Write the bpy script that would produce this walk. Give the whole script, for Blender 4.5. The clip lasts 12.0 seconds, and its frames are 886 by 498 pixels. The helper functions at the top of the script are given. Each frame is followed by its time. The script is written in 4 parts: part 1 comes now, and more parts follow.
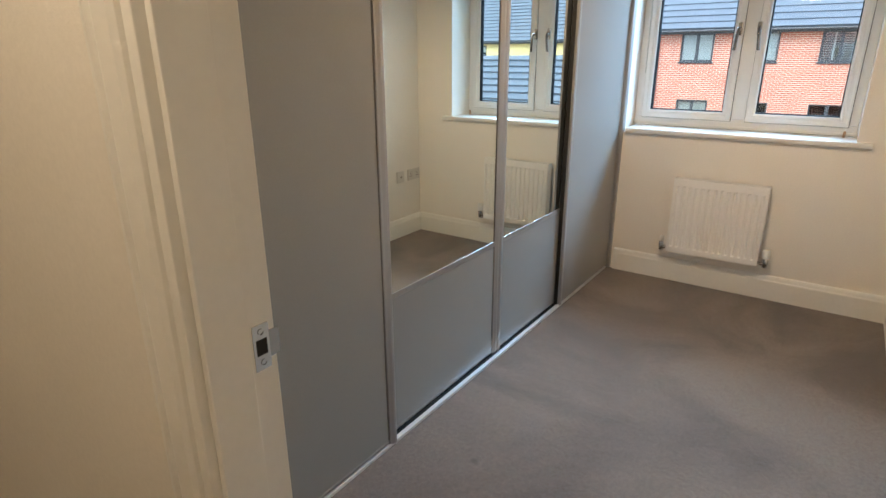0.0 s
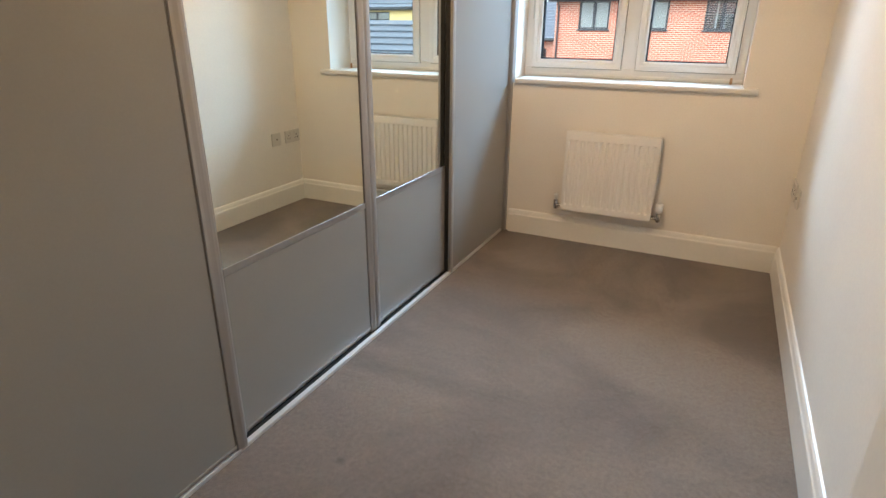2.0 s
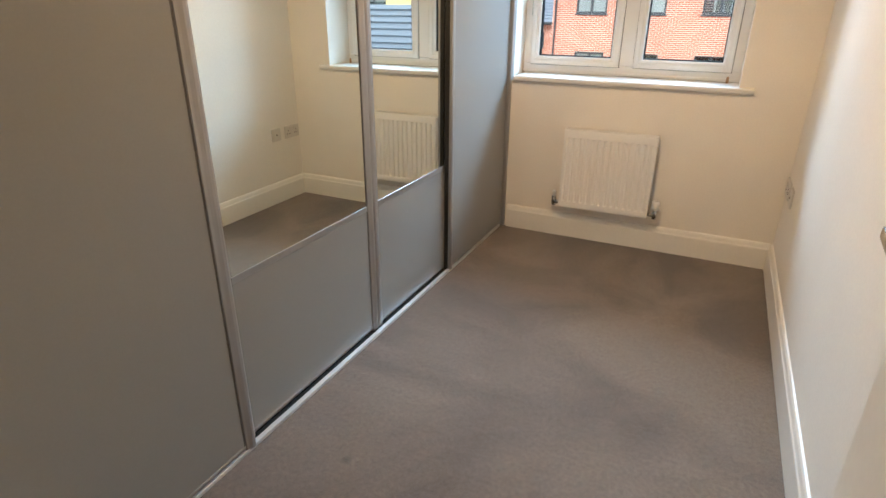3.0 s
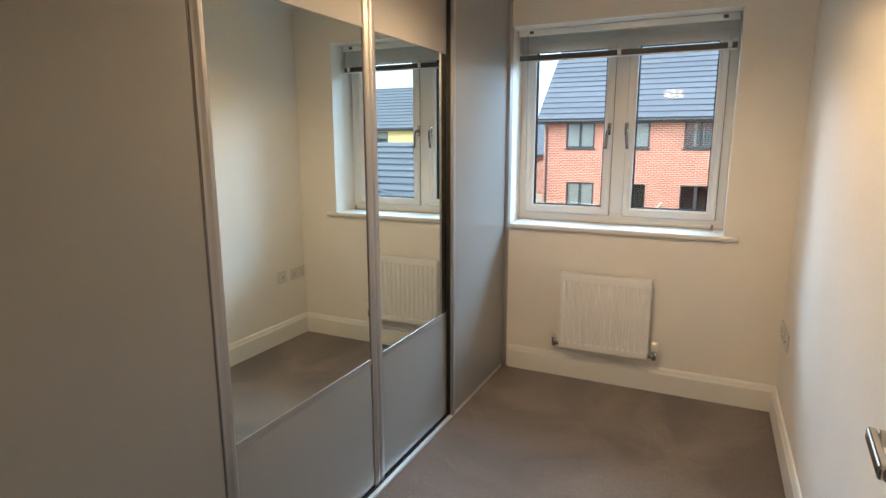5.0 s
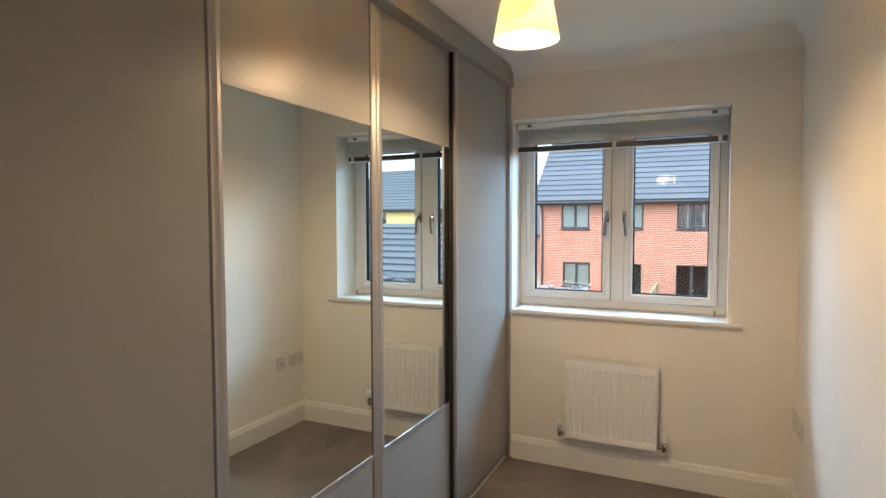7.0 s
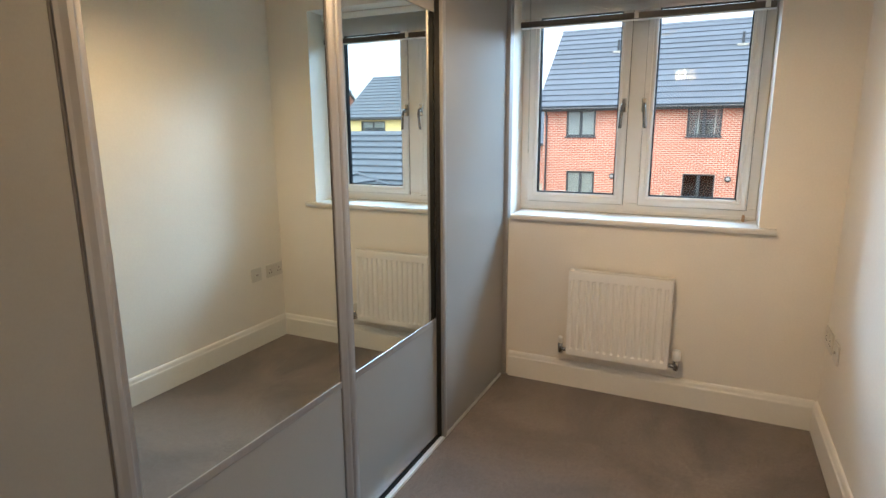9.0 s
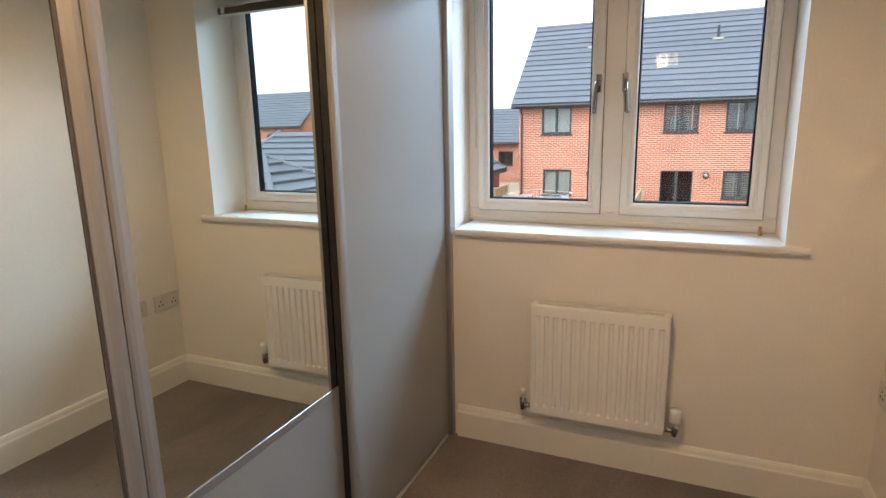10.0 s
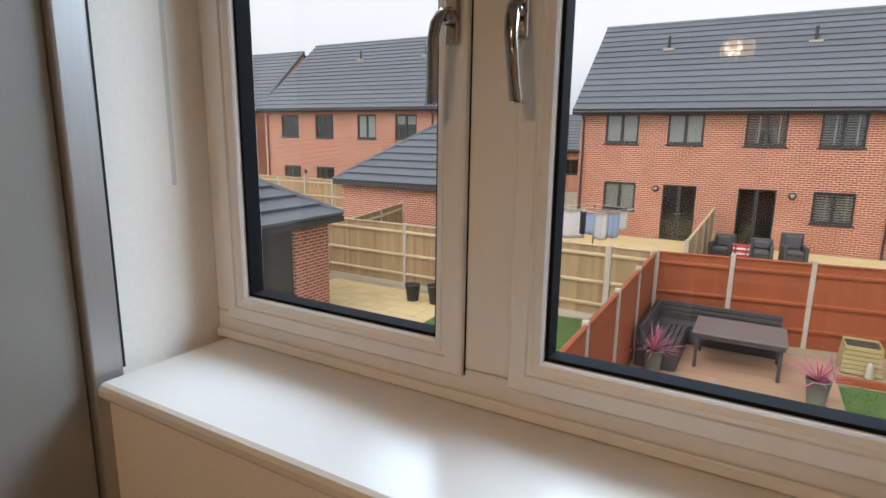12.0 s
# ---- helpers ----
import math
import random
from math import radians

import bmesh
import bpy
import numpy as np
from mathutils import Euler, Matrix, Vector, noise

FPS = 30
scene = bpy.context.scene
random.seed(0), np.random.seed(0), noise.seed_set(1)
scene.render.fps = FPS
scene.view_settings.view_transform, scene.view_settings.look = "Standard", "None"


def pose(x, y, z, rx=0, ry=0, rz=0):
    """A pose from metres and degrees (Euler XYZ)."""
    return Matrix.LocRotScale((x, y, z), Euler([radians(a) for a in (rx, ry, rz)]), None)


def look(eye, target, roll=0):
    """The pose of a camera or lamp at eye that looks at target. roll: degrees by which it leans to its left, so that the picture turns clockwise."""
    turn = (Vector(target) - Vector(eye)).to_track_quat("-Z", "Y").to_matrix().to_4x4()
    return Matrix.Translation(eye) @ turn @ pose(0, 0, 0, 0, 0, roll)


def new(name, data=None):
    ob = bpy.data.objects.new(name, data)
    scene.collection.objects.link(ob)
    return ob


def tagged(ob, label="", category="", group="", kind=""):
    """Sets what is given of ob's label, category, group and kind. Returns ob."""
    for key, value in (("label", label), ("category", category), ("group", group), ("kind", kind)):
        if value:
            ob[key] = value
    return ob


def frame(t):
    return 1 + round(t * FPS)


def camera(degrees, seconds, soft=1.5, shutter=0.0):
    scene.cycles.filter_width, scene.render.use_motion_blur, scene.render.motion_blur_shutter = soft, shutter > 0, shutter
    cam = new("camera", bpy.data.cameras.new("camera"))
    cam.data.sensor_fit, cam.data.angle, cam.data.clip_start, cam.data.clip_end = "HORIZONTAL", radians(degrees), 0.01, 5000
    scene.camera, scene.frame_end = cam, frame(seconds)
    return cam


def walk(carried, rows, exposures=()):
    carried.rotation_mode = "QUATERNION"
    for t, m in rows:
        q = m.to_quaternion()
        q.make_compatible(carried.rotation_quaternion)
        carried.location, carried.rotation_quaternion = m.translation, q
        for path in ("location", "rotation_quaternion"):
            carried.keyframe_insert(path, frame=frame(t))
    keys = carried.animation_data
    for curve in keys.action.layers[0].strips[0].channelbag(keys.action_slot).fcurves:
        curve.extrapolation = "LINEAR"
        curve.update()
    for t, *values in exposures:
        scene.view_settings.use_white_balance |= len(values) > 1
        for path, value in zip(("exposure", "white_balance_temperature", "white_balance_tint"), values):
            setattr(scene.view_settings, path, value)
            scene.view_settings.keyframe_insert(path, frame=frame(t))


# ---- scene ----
cam = camera(76.3, 12.0, soft=1.5)
PATH = [
    (0, (1.101, -0.052, 1.343), (0.015, 1.498, 0.697), -0.2),
    (0.5, (1.139, 0.107, 1.315), (0.202, 1.764, 0.7), -0.4),
    (1, (1.121, 0.257, 1.267), (0.261, 1.959, 0.664), 0.0),
    (1.5, (1.1, 0.283, 1.212), (0.262, 1.986, 0.58), 0.2),
    (2, (1.099, 0.286, 1.2), (0.288, 1.959, 0.464), 0.4),
    (2.5, (1.095, 0.278, 1.23), (0.306, 1.927, 0.418), 0.4),
    (4.5, (1.102, 0.232, 1.405), (0.266, 1.979, 0.906), 0.1),
    (5, (1.098, 0.229, 1.417), (0.251, 2.002, 1.041), -0.1),
    (5.5, (1.103, 0.221, 1.439), (0.249, 2.009, 1.17), -0.2),
    (6, (1.088, 0.224, 1.466), (0.235, 2.025, 1.301), -0.2),
    (6.5, (1.084, 0.216, 1.482), (0.236, 2.026, 1.404), -0.3),
    (8.5, (1.002, 0.356, 1.336), (0.149, 2.134, 1.004), 0.1),
    (9, (0.959, 0.619, 1.362), (0.118, 2.387, 0.952), -0.3),
    (9.5, (0.847, 0.967, 1.347), (0.035, 2.746, 0.931), -0.7),
    (10, (0.857, 1.384, 1.316), (0.078, 3.18, 0.906), -1.1),
    (10.5, (0.875, 1.824, 1.328), (0.134, 3.636, 0.919), -0.9),
    (11, (0.945, 2.254, 1.322), (0.21, 4.068, 0.914), -0.6),
    (11.5, (0.972, 2.682, 1.312), (0.197, 4.48, 0.907), 0.2),
    (12, (0.915, 3.017, 1.332), (-0.07, 4.711, 0.934), 0.8),
]
EXPOSURE = [
    (0.0, 1.44, 5450, 6), (0.5, 1.52, 5600, 6), (1.5, 1.44, 5800, 8), (2.5, 1.55, 6000, 9), (4.5, 1.35, 5850, 7), (6.5, 1.24, 5750, 7),
    (8.5, 1.34, 5850, 7), (9.5, 1.19, 5780, 9), (10.5, 0.92, 6900, 16), (11.0, 0.72, 7050, 17), (11.5, 0.37, 6900, 16), (12.0, 0.18, 7100, 18),
]
walk(cam, [(t, look(eye, target, roll)) for t, eye, target, roll in PATH], EXPOSURE)

# ---- light: an overcast sky helped by an added lamp, a pendant lamp in the room, a lamp in the hall ----
SKY, SUN, PENDANT, HALL, SKYLIGHT = 0.14, 0.2, 16.5, 3.2, 480.0
world = bpy.data.worlds.new("overcast_sky")
scene.world = world
world.use_nodes = True
wn, wl = world.node_tree.nodes, world.node_tree.links
sky = wn.new("ShaderNodeTexSky")
sky.sky_type = "NISHITA"
sky.sun_disc = False
sky.sun_elevation, sky.sun_rotation = radians(48), radians(200)
sky.air_density, sky.dust_density, sky.ozone_density = 1.0, 6.0, 0.6
grey = wn.new("ShaderNodeHueSaturation")
grey.inputs["Saturation"].default_value, grey.inputs["Value"].default_value = 0.22, 1.9
wl.new(sky.outputs["Color"], grey.inputs["Color"])
cloud = wn.new("ShaderNodeMixRGB")
cloud.inputs["Fac"].default_value, cloud.inputs["Color2"].default_value = 0.55, (6.5, 7.55, 8.7, 1)
wl.new(grey.outputs["Color"], cloud.inputs["Color1"])
wl.new(cloud.outputs["Color"], wn["Background"].inputs["Color"])
wn["Background"].inputs["Strength"].default_value = SKY


def lamp(name, kind, energy, colour, m, size=0.03):
    data = bpy.data.lights.new(name, kind)
    data.energy, data.color = energy, colour
    if kind == "POINT":
        data.shadow_soft_size = size
    ob = new(name, data)
    ob.matrix_world = m
    return ob


sun = lamp("sun", "SUN", SUN, (1.0, 0.97, 0.92), look((0, 0, 30), (-6, 16, 12)))
sun.data.angle = radians(14)

# added unseen area lamp, standing in for sky light coming down through the window
skylight = lamp("window_skylight", "AREA", SKYLIGHT, (0.53, 0.77, 1.0), look((1.3, 6.4, 3.4), (0.6, 3.5, 1.35)))
skylight.data.shape, skylight.data.size, skylight.data.size_y = "RECTANGLE", 7.0, 1.5

# ---- materials ----


def material(name, colour, rough=0.6, metal=0.0, scale=8.0, vary=0.08, fine=90.0, bump=0.0, bump_scale=200.0, spec=0.5, by_object=0.0, stretch=(1, 1, 1)):
    """A surface with broad stains, fine grain and relief; by_object varies its tone from piece to piece."""
    m = bpy.data.materials.new(name)
    m.use_nodes = True
    n, l = m.node_tree.nodes, m.node_tree.links
    b = n["Principled BSDF"]
    b.inputs["Roughness"].default_value, b.inputs["Metallic"].default_value = rough, metal
    b.inputs["Specular IOR Level"].default_value = spec
    co = n.new("ShaderNodeTexCoord")
    mp = n.new("ShaderNodeMapping")
    mp.inputs["Scale"].default_value = stretch
    geo = n.new("ShaderNodeNewGeometry")
    l.new(geo.outputs["Position"], mp.inputs["Vector"])
    big, small = n.new("ShaderNodeTexNoise"), n.new("ShaderNodeTexNoise")
    for tex, s in ((big, scale), (small, fine)):
        tex.inputs["Scale"].default_value, tex.inputs["Detail"].default_value = s, 4
        l.new(mp.outputs["Vector"], tex.inputs["Vector"])
    add = n.new("ShaderNodeMath")
    l.new(big.outputs["Fac"], add.inputs[0])
    l.new(small.outputs["Fac"], add.inputs[1])
    last = add
    if by_object:
        info = n.new("ShaderNodeObjectInfo")
        ma = n.new("ShaderNodeMath")
        ma.operation = "MULTIPLY_ADD"
        l.new(info.outputs["Random"], ma.inputs[0])
        ma.inputs[1].default_value = by_object
        l.new(add.outputs[0], ma.inputs[2])
        last = ma
    rng = n.new("ShaderNodeMapRange")
    rng.inputs["From Min"].default_value, rng.inputs["From Max"].default_value = 0.6, 1.4 + by_object
    rng.inputs["To Min"].default_value, rng.inputs["To Max"].default_value = 1 - vary, 1 + vary
    l.new(last.outputs[0], rng.inputs["Value"])
    mul = n.new("ShaderNodeVectorMath")
    mul.operation = "SCALE"
    mul.inputs[0].default_value = colour
    l.new(rng.outputs["Result"], mul.inputs["Scale"])
    l.new(mul.outputs["Vector"], b.inputs["Base Color"])
    rr = n.new("ShaderNodeMapRange")
    rr.inputs["To Min"].default_value, rr.inputs["To Max"].default_value = max(rough - 0.06, 0.02), min(rough + 0.06, 1)
    l.new(big.outputs["Fac"], rr.inputs["Value"])
    l.new(rr.outputs["Result"], b.inputs["Roughness"])
    if bump:
        tex = n.new("ShaderNodeTexNoise")
        tex.inputs["Scale"].default_value, tex.inputs["Detail"].default_value = bump_scale, 3
        l.new(mp.outputs["Vector"], tex.inputs["Vector"])
        bp = n.new("ShaderNodeBump")
        bp.inputs["Strength"].default_value, bp.inputs["Distance"].default_value = bump, 0.004
        l.new(tex.outputs["Fac"], bp.inputs["Height"])
        l.new(bp.outputs["Normal"], b.inputs["Normal"])
    return m


def brick_material(name, one, two, joint):
    """Stretcher-bond brickwork on upright walls, at the true size of a brick."""
    m = bpy.data.materials.new(name)
    m.use_nodes = True
    n, l = m.node_tree.nodes, m.node_tree.links
    b = n["Principled BSDF"]
    b.inputs["Roughness"].default_value = 0.85
    geo, sep, com, add = n.new("ShaderNodeNewGeometry"), n.new("ShaderNodeSeparateXYZ"), n.new("ShaderNodeCombineXYZ"), n.new("ShaderNodeMath")
    l.new(geo.outputs["Position"], sep.inputs[0])
    l.new(sep.outputs["X"], add.inputs[0])
    l.new(sep.outputs["Y"], add.inputs[1])
    l.new(add.outputs[0], com.inputs["X"])
    l.new(sep.outputs["Z"], com.inputs["Y"])
    tex = n.new("ShaderNodeTexBrick")
    l.new(com.outputs[0], tex.inputs["Vector"])
    for key, v in (("Color1", one), ("Color2", two), ("Mortar", joint)):
        tex.inputs[key].default_value = (*v, 1)
    for key, v in (("Scale", 1.0), ("Mortar Size", 0.011), ("Brick Width", 0.225), ("Row Height", 0.075), ("Bias", -0.1), ("Mortar Smooth", 0.2)):
        tex.inputs[key].default_value = v
    noise_tex = n.new("ShaderNodeTexNoise")
    noise_tex.inputs["Scale"].default_value = 1.3
    l.new(geo.outputs["Position"], noise_tex.inputs["Vector"])
    rng = n.new("ShaderNodeMapRange")
    rng.inputs["To Min"].default_value, rng.inputs["To Max"].default_value = 0.82, 1.18
    l.new(noise_tex.outputs["Fac"], rng.inputs["Value"])
    mul = n.new("ShaderNodeVectorMath")
    mul.operation = "SCALE"
    l.new(tex.outputs["Color"], mul.inputs[0])
    l.new(rng.outputs["Result"], mul.inputs["Scale"])
    l.new(mul.outputs["Vector"], b.inputs["Base Color"])
    bp = n.new("ShaderNodeBump")
    bp.inputs["Strength"].default_value, bp.inputs["Distance"].default_value, bp.invert = 0.6, 0.008, True
    l.new(tex.outputs["Fac"], bp.inputs["Height"])
    l.new(bp.outputs["Normal"], b.inputs["Normal"])
    return m


def glass_material(name, tint=(0.97, 0.985, 0.98), base=0.025):
    m = bpy.data.materials.new(name)
    m.use_nodes = True
    n, l = m.node_tree.nodes, m.node_tree.links
    see, gloss, mix, edge = n.new("ShaderNodeBsdfTransparent"), n.new("ShaderNodeBsdfGlossy"), n.new("ShaderNodeMixShader"), n.new("ShaderNodeLayerWeight")
    power, fac = n.new("ShaderNodeMath"), n.new("ShaderNodeMath")
    see.inputs["Color"].default_value = (*tint, 1)
    gloss.inputs["Roughness"].default_value = 0.0
    power.operation, fac.operation = "POWER", "MULTIPLY_ADD"
    power.inputs[1].default_value, fac.inputs[1].default_value, fac.inputs[2].default_value = 4.5, 0.85, base
    l.new(edge.outputs["Facing"], power.inputs[0])
    l.new(power.outputs[0], fac.inputs[0])
    l.new(fac.outputs[0], mix.inputs[0])
    l.new(see.outputs[0], mix.inputs[1])
    l.new(gloss.outputs[0], mix.inputs[2])
    l.new(mix.outputs[0], n["Material Output"].inputs["Surface"])
    return m


def mirror_material(name):
    m = bpy.data.materials.new(name)
    m.use_nodes = True
    b = m.node_tree.nodes["Principled BSDF"]
    b.inputs["Base Color"].default_value = (0.83, 0.885, 0.86, 1)
    b.inputs["Metallic"].default_value, b.inputs["Roughness"].default_value = 1.0, 0.0
    return m


STAIN = (0.253, 1.345, 0.0)


def carpet_material():
    """Short cut-pile carpet: fine tufts, brushed patches with soft edges and one small dark mark."""
    m = material("taupe_carpet", (0.200, 0.164, 0.137), 0.98, scale=70.0, vary=0.30, fine=380.0, bump=1.0, bump_scale=420.0, spec=0.1)
    n, l = m.node_tree.nodes, m.node_tree.links
    b = n["Principled BSDF"]
    b.inputs["Sheen Weight"].default_value, b.inputs["Sheen Roughness"].default_value = 0.2, 0.6
    grain = b.inputs["Base Color"].links[0].from_socket
    geo, swirl, ramp = n.new("ShaderNodeNewGeometry"), n.new("ShaderNodeTexNoise"), n.new("ShaderNodeValToRGB")
    for key, v in (("Scale", 1.35), ("Detail", 6.0), ("Roughness", 0.55), ("Distortion", 1.2)):
        swirl.inputs[key].default_value = v
    l.new(geo.outputs["Position"], swirl.inputs["Vector"])
    l.new(swirl.outputs["Fac"], ramp.inputs["Fac"])
    ramp.color_ramp.elements[0].position, ramp.color_ramp.elements[0].color = 0.36, (0.72, 0.71, 0.72, 1)
    ramp.color_ramp.elements[1].position, ramp.color_ramp.elements[1].color = 0.62, (1.17, 1.15, 1.13, 1)
    far, mark = n.new("ShaderNodeVectorMath"), n.new("ShaderNodeMapRange")
    far.operation = "DISTANCE"
    far.inputs[1].default_value = STAIN
    l.new(geo.outputs["Position"], far.inputs[0])
    mark.inputs["From Min"].default_value, mark.inputs["From Max"].default_value = 0.006, 0.020
    mark.inputs["To Min"].default_value, mark.inputs["To Max"].default_value = 0.70, 1.0
    l.new(far.outputs["Value"], mark.inputs["Value"])
    tone, worn = n.new("ShaderNodeVectorMath"), n.new("ShaderNodeVectorMath")
    tone.operation, worn.operation = "MULTIPLY", "SCALE"
    l.new(grain, tone.inputs[0])
    l.new(ramp.outputs["Color"], tone.inputs[1])
    l.new(tone.outputs["Vector"], worn.inputs[0])
    l.new(mark.outputs["Result"], worn.inputs["Scale"])
    l.new(worn.outputs["Vector"], b.inputs["Base Color"])
    return m


def shade_material():
    m = bpy.data.materials.new("cream_fabric_shade")
    m.use_nodes = True
    n, l = m.node_tree.nodes, m.node_tree.links
    dif, tra, mix = n.new("ShaderNodeBsdfDiffuse"), n.new("ShaderNodeBsdfTranslucent"), n.new("ShaderNodeMixShader")
    dif.inputs["Color"].default_value = (0.80, 0.70, 0.52, 1)
    tra.inputs["Color"].default_value = (0.85, 0.68, 0.42, 1)
    weave = n.new("ShaderNodeTexNoise")
    weave.inputs["Scale"].default_value = 300
    bp = n.new("ShaderNodeBump")
    bp.inputs["Strength"].default_value = 0.2
    l.new(weave.outputs["Fac"], bp.inputs["Height"])
    l.new(bp.outputs["Normal"], dif.inputs["Normal"])
    mix.inputs[0].default_value = 0.5
    l.new(dif.outputs[0], mix.inputs[1])
    l.new(tra.outputs[0], mix.inputs[2])
    l.new(mix.outputs[0], n["Material Output"].inputs["Surface"])
    return m


def glow_material(name, colour, strength):
    m = bpy.data.materials.new(name)
    m.use_nodes = True
    n, l = m.node_tree.nodes, m.node_tree.links
    e = n.new("ShaderNodeEmission")
    e.inputs["Color"].default_value, e.inputs["Strength"].default_value = (*colour, 1), strength
    l.new(e.outputs[0], n["Material Output"].inputs["Surface"])
    return m


WALL = material("cream_wall_paint", (0.80, 0.755, 0.685), 0.75, scale=2.2, vary=0.045, fine=120, bump=0.12, bump_scale=260)
CEIL = material("white_ceiling_paint", (0.82, 0.81, 0.79), 0.85, scale=1.2, vary=0.02, fine=100, bump=0.08)
GLOSS = material("white_gloss_woodwork", (0.80, 0.775, 0.72), 0.38, scale=3, vary=0.03, fine=60, bump=0.05, bump_scale=60)
SILL = material("white_window_board", (0.72, 0.70, 0.66), 0.24, scale=2, vary=0.02, fine=60, bump=0.02, bump_scale=40, spec=0.35)
UPVC = material("white_upvc", (0.74, 0.735, 0.715), 0.32, scale=4, vary=0.025, fine=70)
# rubber of the gaskets; also paints the shaded sash gaps and pin holes
GASKET = material("black_rubber_and_gap_shade", (0.008, 0.008, 0.009), 0.85, scale=20, vary=0.1, spec=0.08)
CARPET = carpet_material()
PANEL = material("taupe_satin_board", (0.264, 0.258, 0.243), 0.34, scale=2, vary=0.035, fine=160, bump=0.04, bump_scale=300)
ALU = material("brushed_aluminium", (0.40, 0.39, 0.38), 0.42, 0.75, scale=6, vary=0.06, fine=150, stretch=(1, 1, 0.05))
TRACK = material("bright_aluminium_track", (0.74, 0.74, 0.73), 0.35, 0.4, scale=6, vary=0.05, fine=150)
# brush-seal black; also paints shade in latch hole, track groove and post gap
DARK = material("black_brush_and_gap_shade", (0.012, 0.011, 0.010), 0.9, scale=30, vary=0.2)
MIRROR = mirror_material("silvered_mirror")
CHROME = material("polished_chrome", (0.55, 0.54, 0.52), 0.12, 1.0, scale=10, vary=0.05)
RAD = material("white_enamel", (0.82, 0.805, 0.77), 0.30, scale=4, vary=0.02, fine=80)
# steel colour taken down to paint the shade inside the radiator
GRILLE = material("shade_darkened_steel", (0.06, 0.055, 0.05), 0.5, scale=8, vary=0.08)
# white plastic greyed so the shade on the wall plates is in the colour
SOCKET = material("shaded_white_socket_plastic", (0.62, 0.59, 0.54), 0.35, scale=8, vary=0.03)
PLASTIC = material("white_plastic", (0.80, 0.79, 0.76), 0.35, scale=8, vary=0.02)
SLATGREY = material("grey_blind_rail", (0.085, 0.075, 0.068), 0.35, scale=8, vary=0.05)
SLAT = material("pale_blind_slat", (0.80, 0.82, 0.83), 0.35, scale=8, vary=0.05, by_object=0.4)
ACRYLIC = glass_material("clear_acrylic", (0.9, 0.92, 0.92))
GLASS = glass_material("window_glass")
SHADE = shade_material()
BULB = glow_material("lit_bulb", (1.0, 0.72, 0.40), 45.0)
LITDROP = glow_material("lit_glass_drop", (1.0, 0.70, 0.34), 5.0)
BRICK = brick_material("red_brick", (0.40, 0.100, 0.050), (0.30, 0.072, 0.037), (0.60, 0.48, 0.38))
SLATDIM = material("grey_window_slat", (0.20, 0.20, 0.195), 0.8, scale=6, vary=0.12)
LAMPGLASS = material("frosted_lamp_glass", (0.30, 0.30, 0.29), 0.5, scale=6, vary=0.1)
CORDWOOD = material("pale_turned_wood", (0.36, 0.22, 0.12), 0.45, scale=20, vary=0.15)
# chrome again, darkened to paint the window handles' backlit shade and dark reflections
DARKCHROME = material("darkened_chrome", (0.34, 0.335, 0.33), 0.10, 1.0, scale=10, vary=0.05)
TILE = material("slate_grey_roof_tile", (0.112, 0.130, 0.155), 0.5, scale=3, vary=0.18, fine=40, bump=0.4, bump_scale=60, by_object=0.5)
ANTH = material("anthracite_plastic", (0.035, 0.038, 0.042), 0.4, scale=6, vary=0.08)
PANE = glass_material("house_glass", (0.88, 0.90, 0.90), 0.06)
# near-black colour that paints the gloom of unlit rooms behind house glass
DIM = material("painted_room_gloom", (0.022, 0.022, 0.022), 0.9, scale=2, vary=0.5)
CURTAIN = material("pale_curtain", (0.36, 0.37, 0.345), 0.9, scale=6, vary=0.12, stretch=(9, 9, 0.4))
RENDERY = material("yellow_render", (0.66, 0.54, 0.24), 0.9, scale=2, vary=0.06, bump=0.2)
FENCE = material("weathered_softwood", (0.33, 0.235, 0.130), 0.85, scale=3, vary=0.36, fine=60, bump=0.3, bump_scale=80, by_object=0.6, stretch=(3, 3, 0.4))
REDFENCE = material("red_stained_softwood", (0.30, 0.078, 0.028), 0.75, scale=5, vary=0.20, fine=60, bump=0.3, bump_scale=80, by_object=0.6, stretch=(3, 3, 0.4))
RAILWOOD = material("pale_softwood_rail", (0.47, 0.37, 0.23), 0.85, scale=6, vary=0.2, fine=60, bump=0.2, bump_scale=80, stretch=(0.4, 0.4, 3))
CONCRETE = material("pale_concrete", (0.44, 0.41, 0.35), 0.9, scale=6, vary=0.14, fine=60, bump=0.3, bump_scale=90)
SLAB = material("buff_paving", (0.60, 0.48, 0.26), 0.9, scale=3, vary=0.15, fine=40, bump=0.25, by_object=0.7)
PAVE = material("terracotta_paving", (0.42, 0.27, 0.18), 0.85, scale=2, vary=0.16, fine=40, bump=0.25, by_object=0.7)
LAWN = material("garden_lawn", (0.065, 0.135, 0.035), 0.95, scale=4, vary=0.35, fine=90, bump=1.0, bump_scale=120)
EARTH = material("garden_ground", (0.34, 0.28, 0.19), 0.95, scale=1.2, vary=0.3, fine=20, bump=0.4)
RATTAN = material("dark_grey_rattan", (0.060, 0.060, 0.064), 0.6, scale=12, vary=0.25, fine=160, bump=0.8, bump_scale=150)
CUSHION = material("slate_grey_cushion", (0.085, 0.09, 0.10), 0.9, scale=14, vary=0.15, fine=160, bump=0.3)
TABLETOP = material("grey_table_glass", (0.15, 0.15, 0.155), 0.12, scale=5, vary=0.1)
POT = material("black_plastic_pot", (0.025, 0.026, 0.028), 0.5, scale=10, vary=0.1)
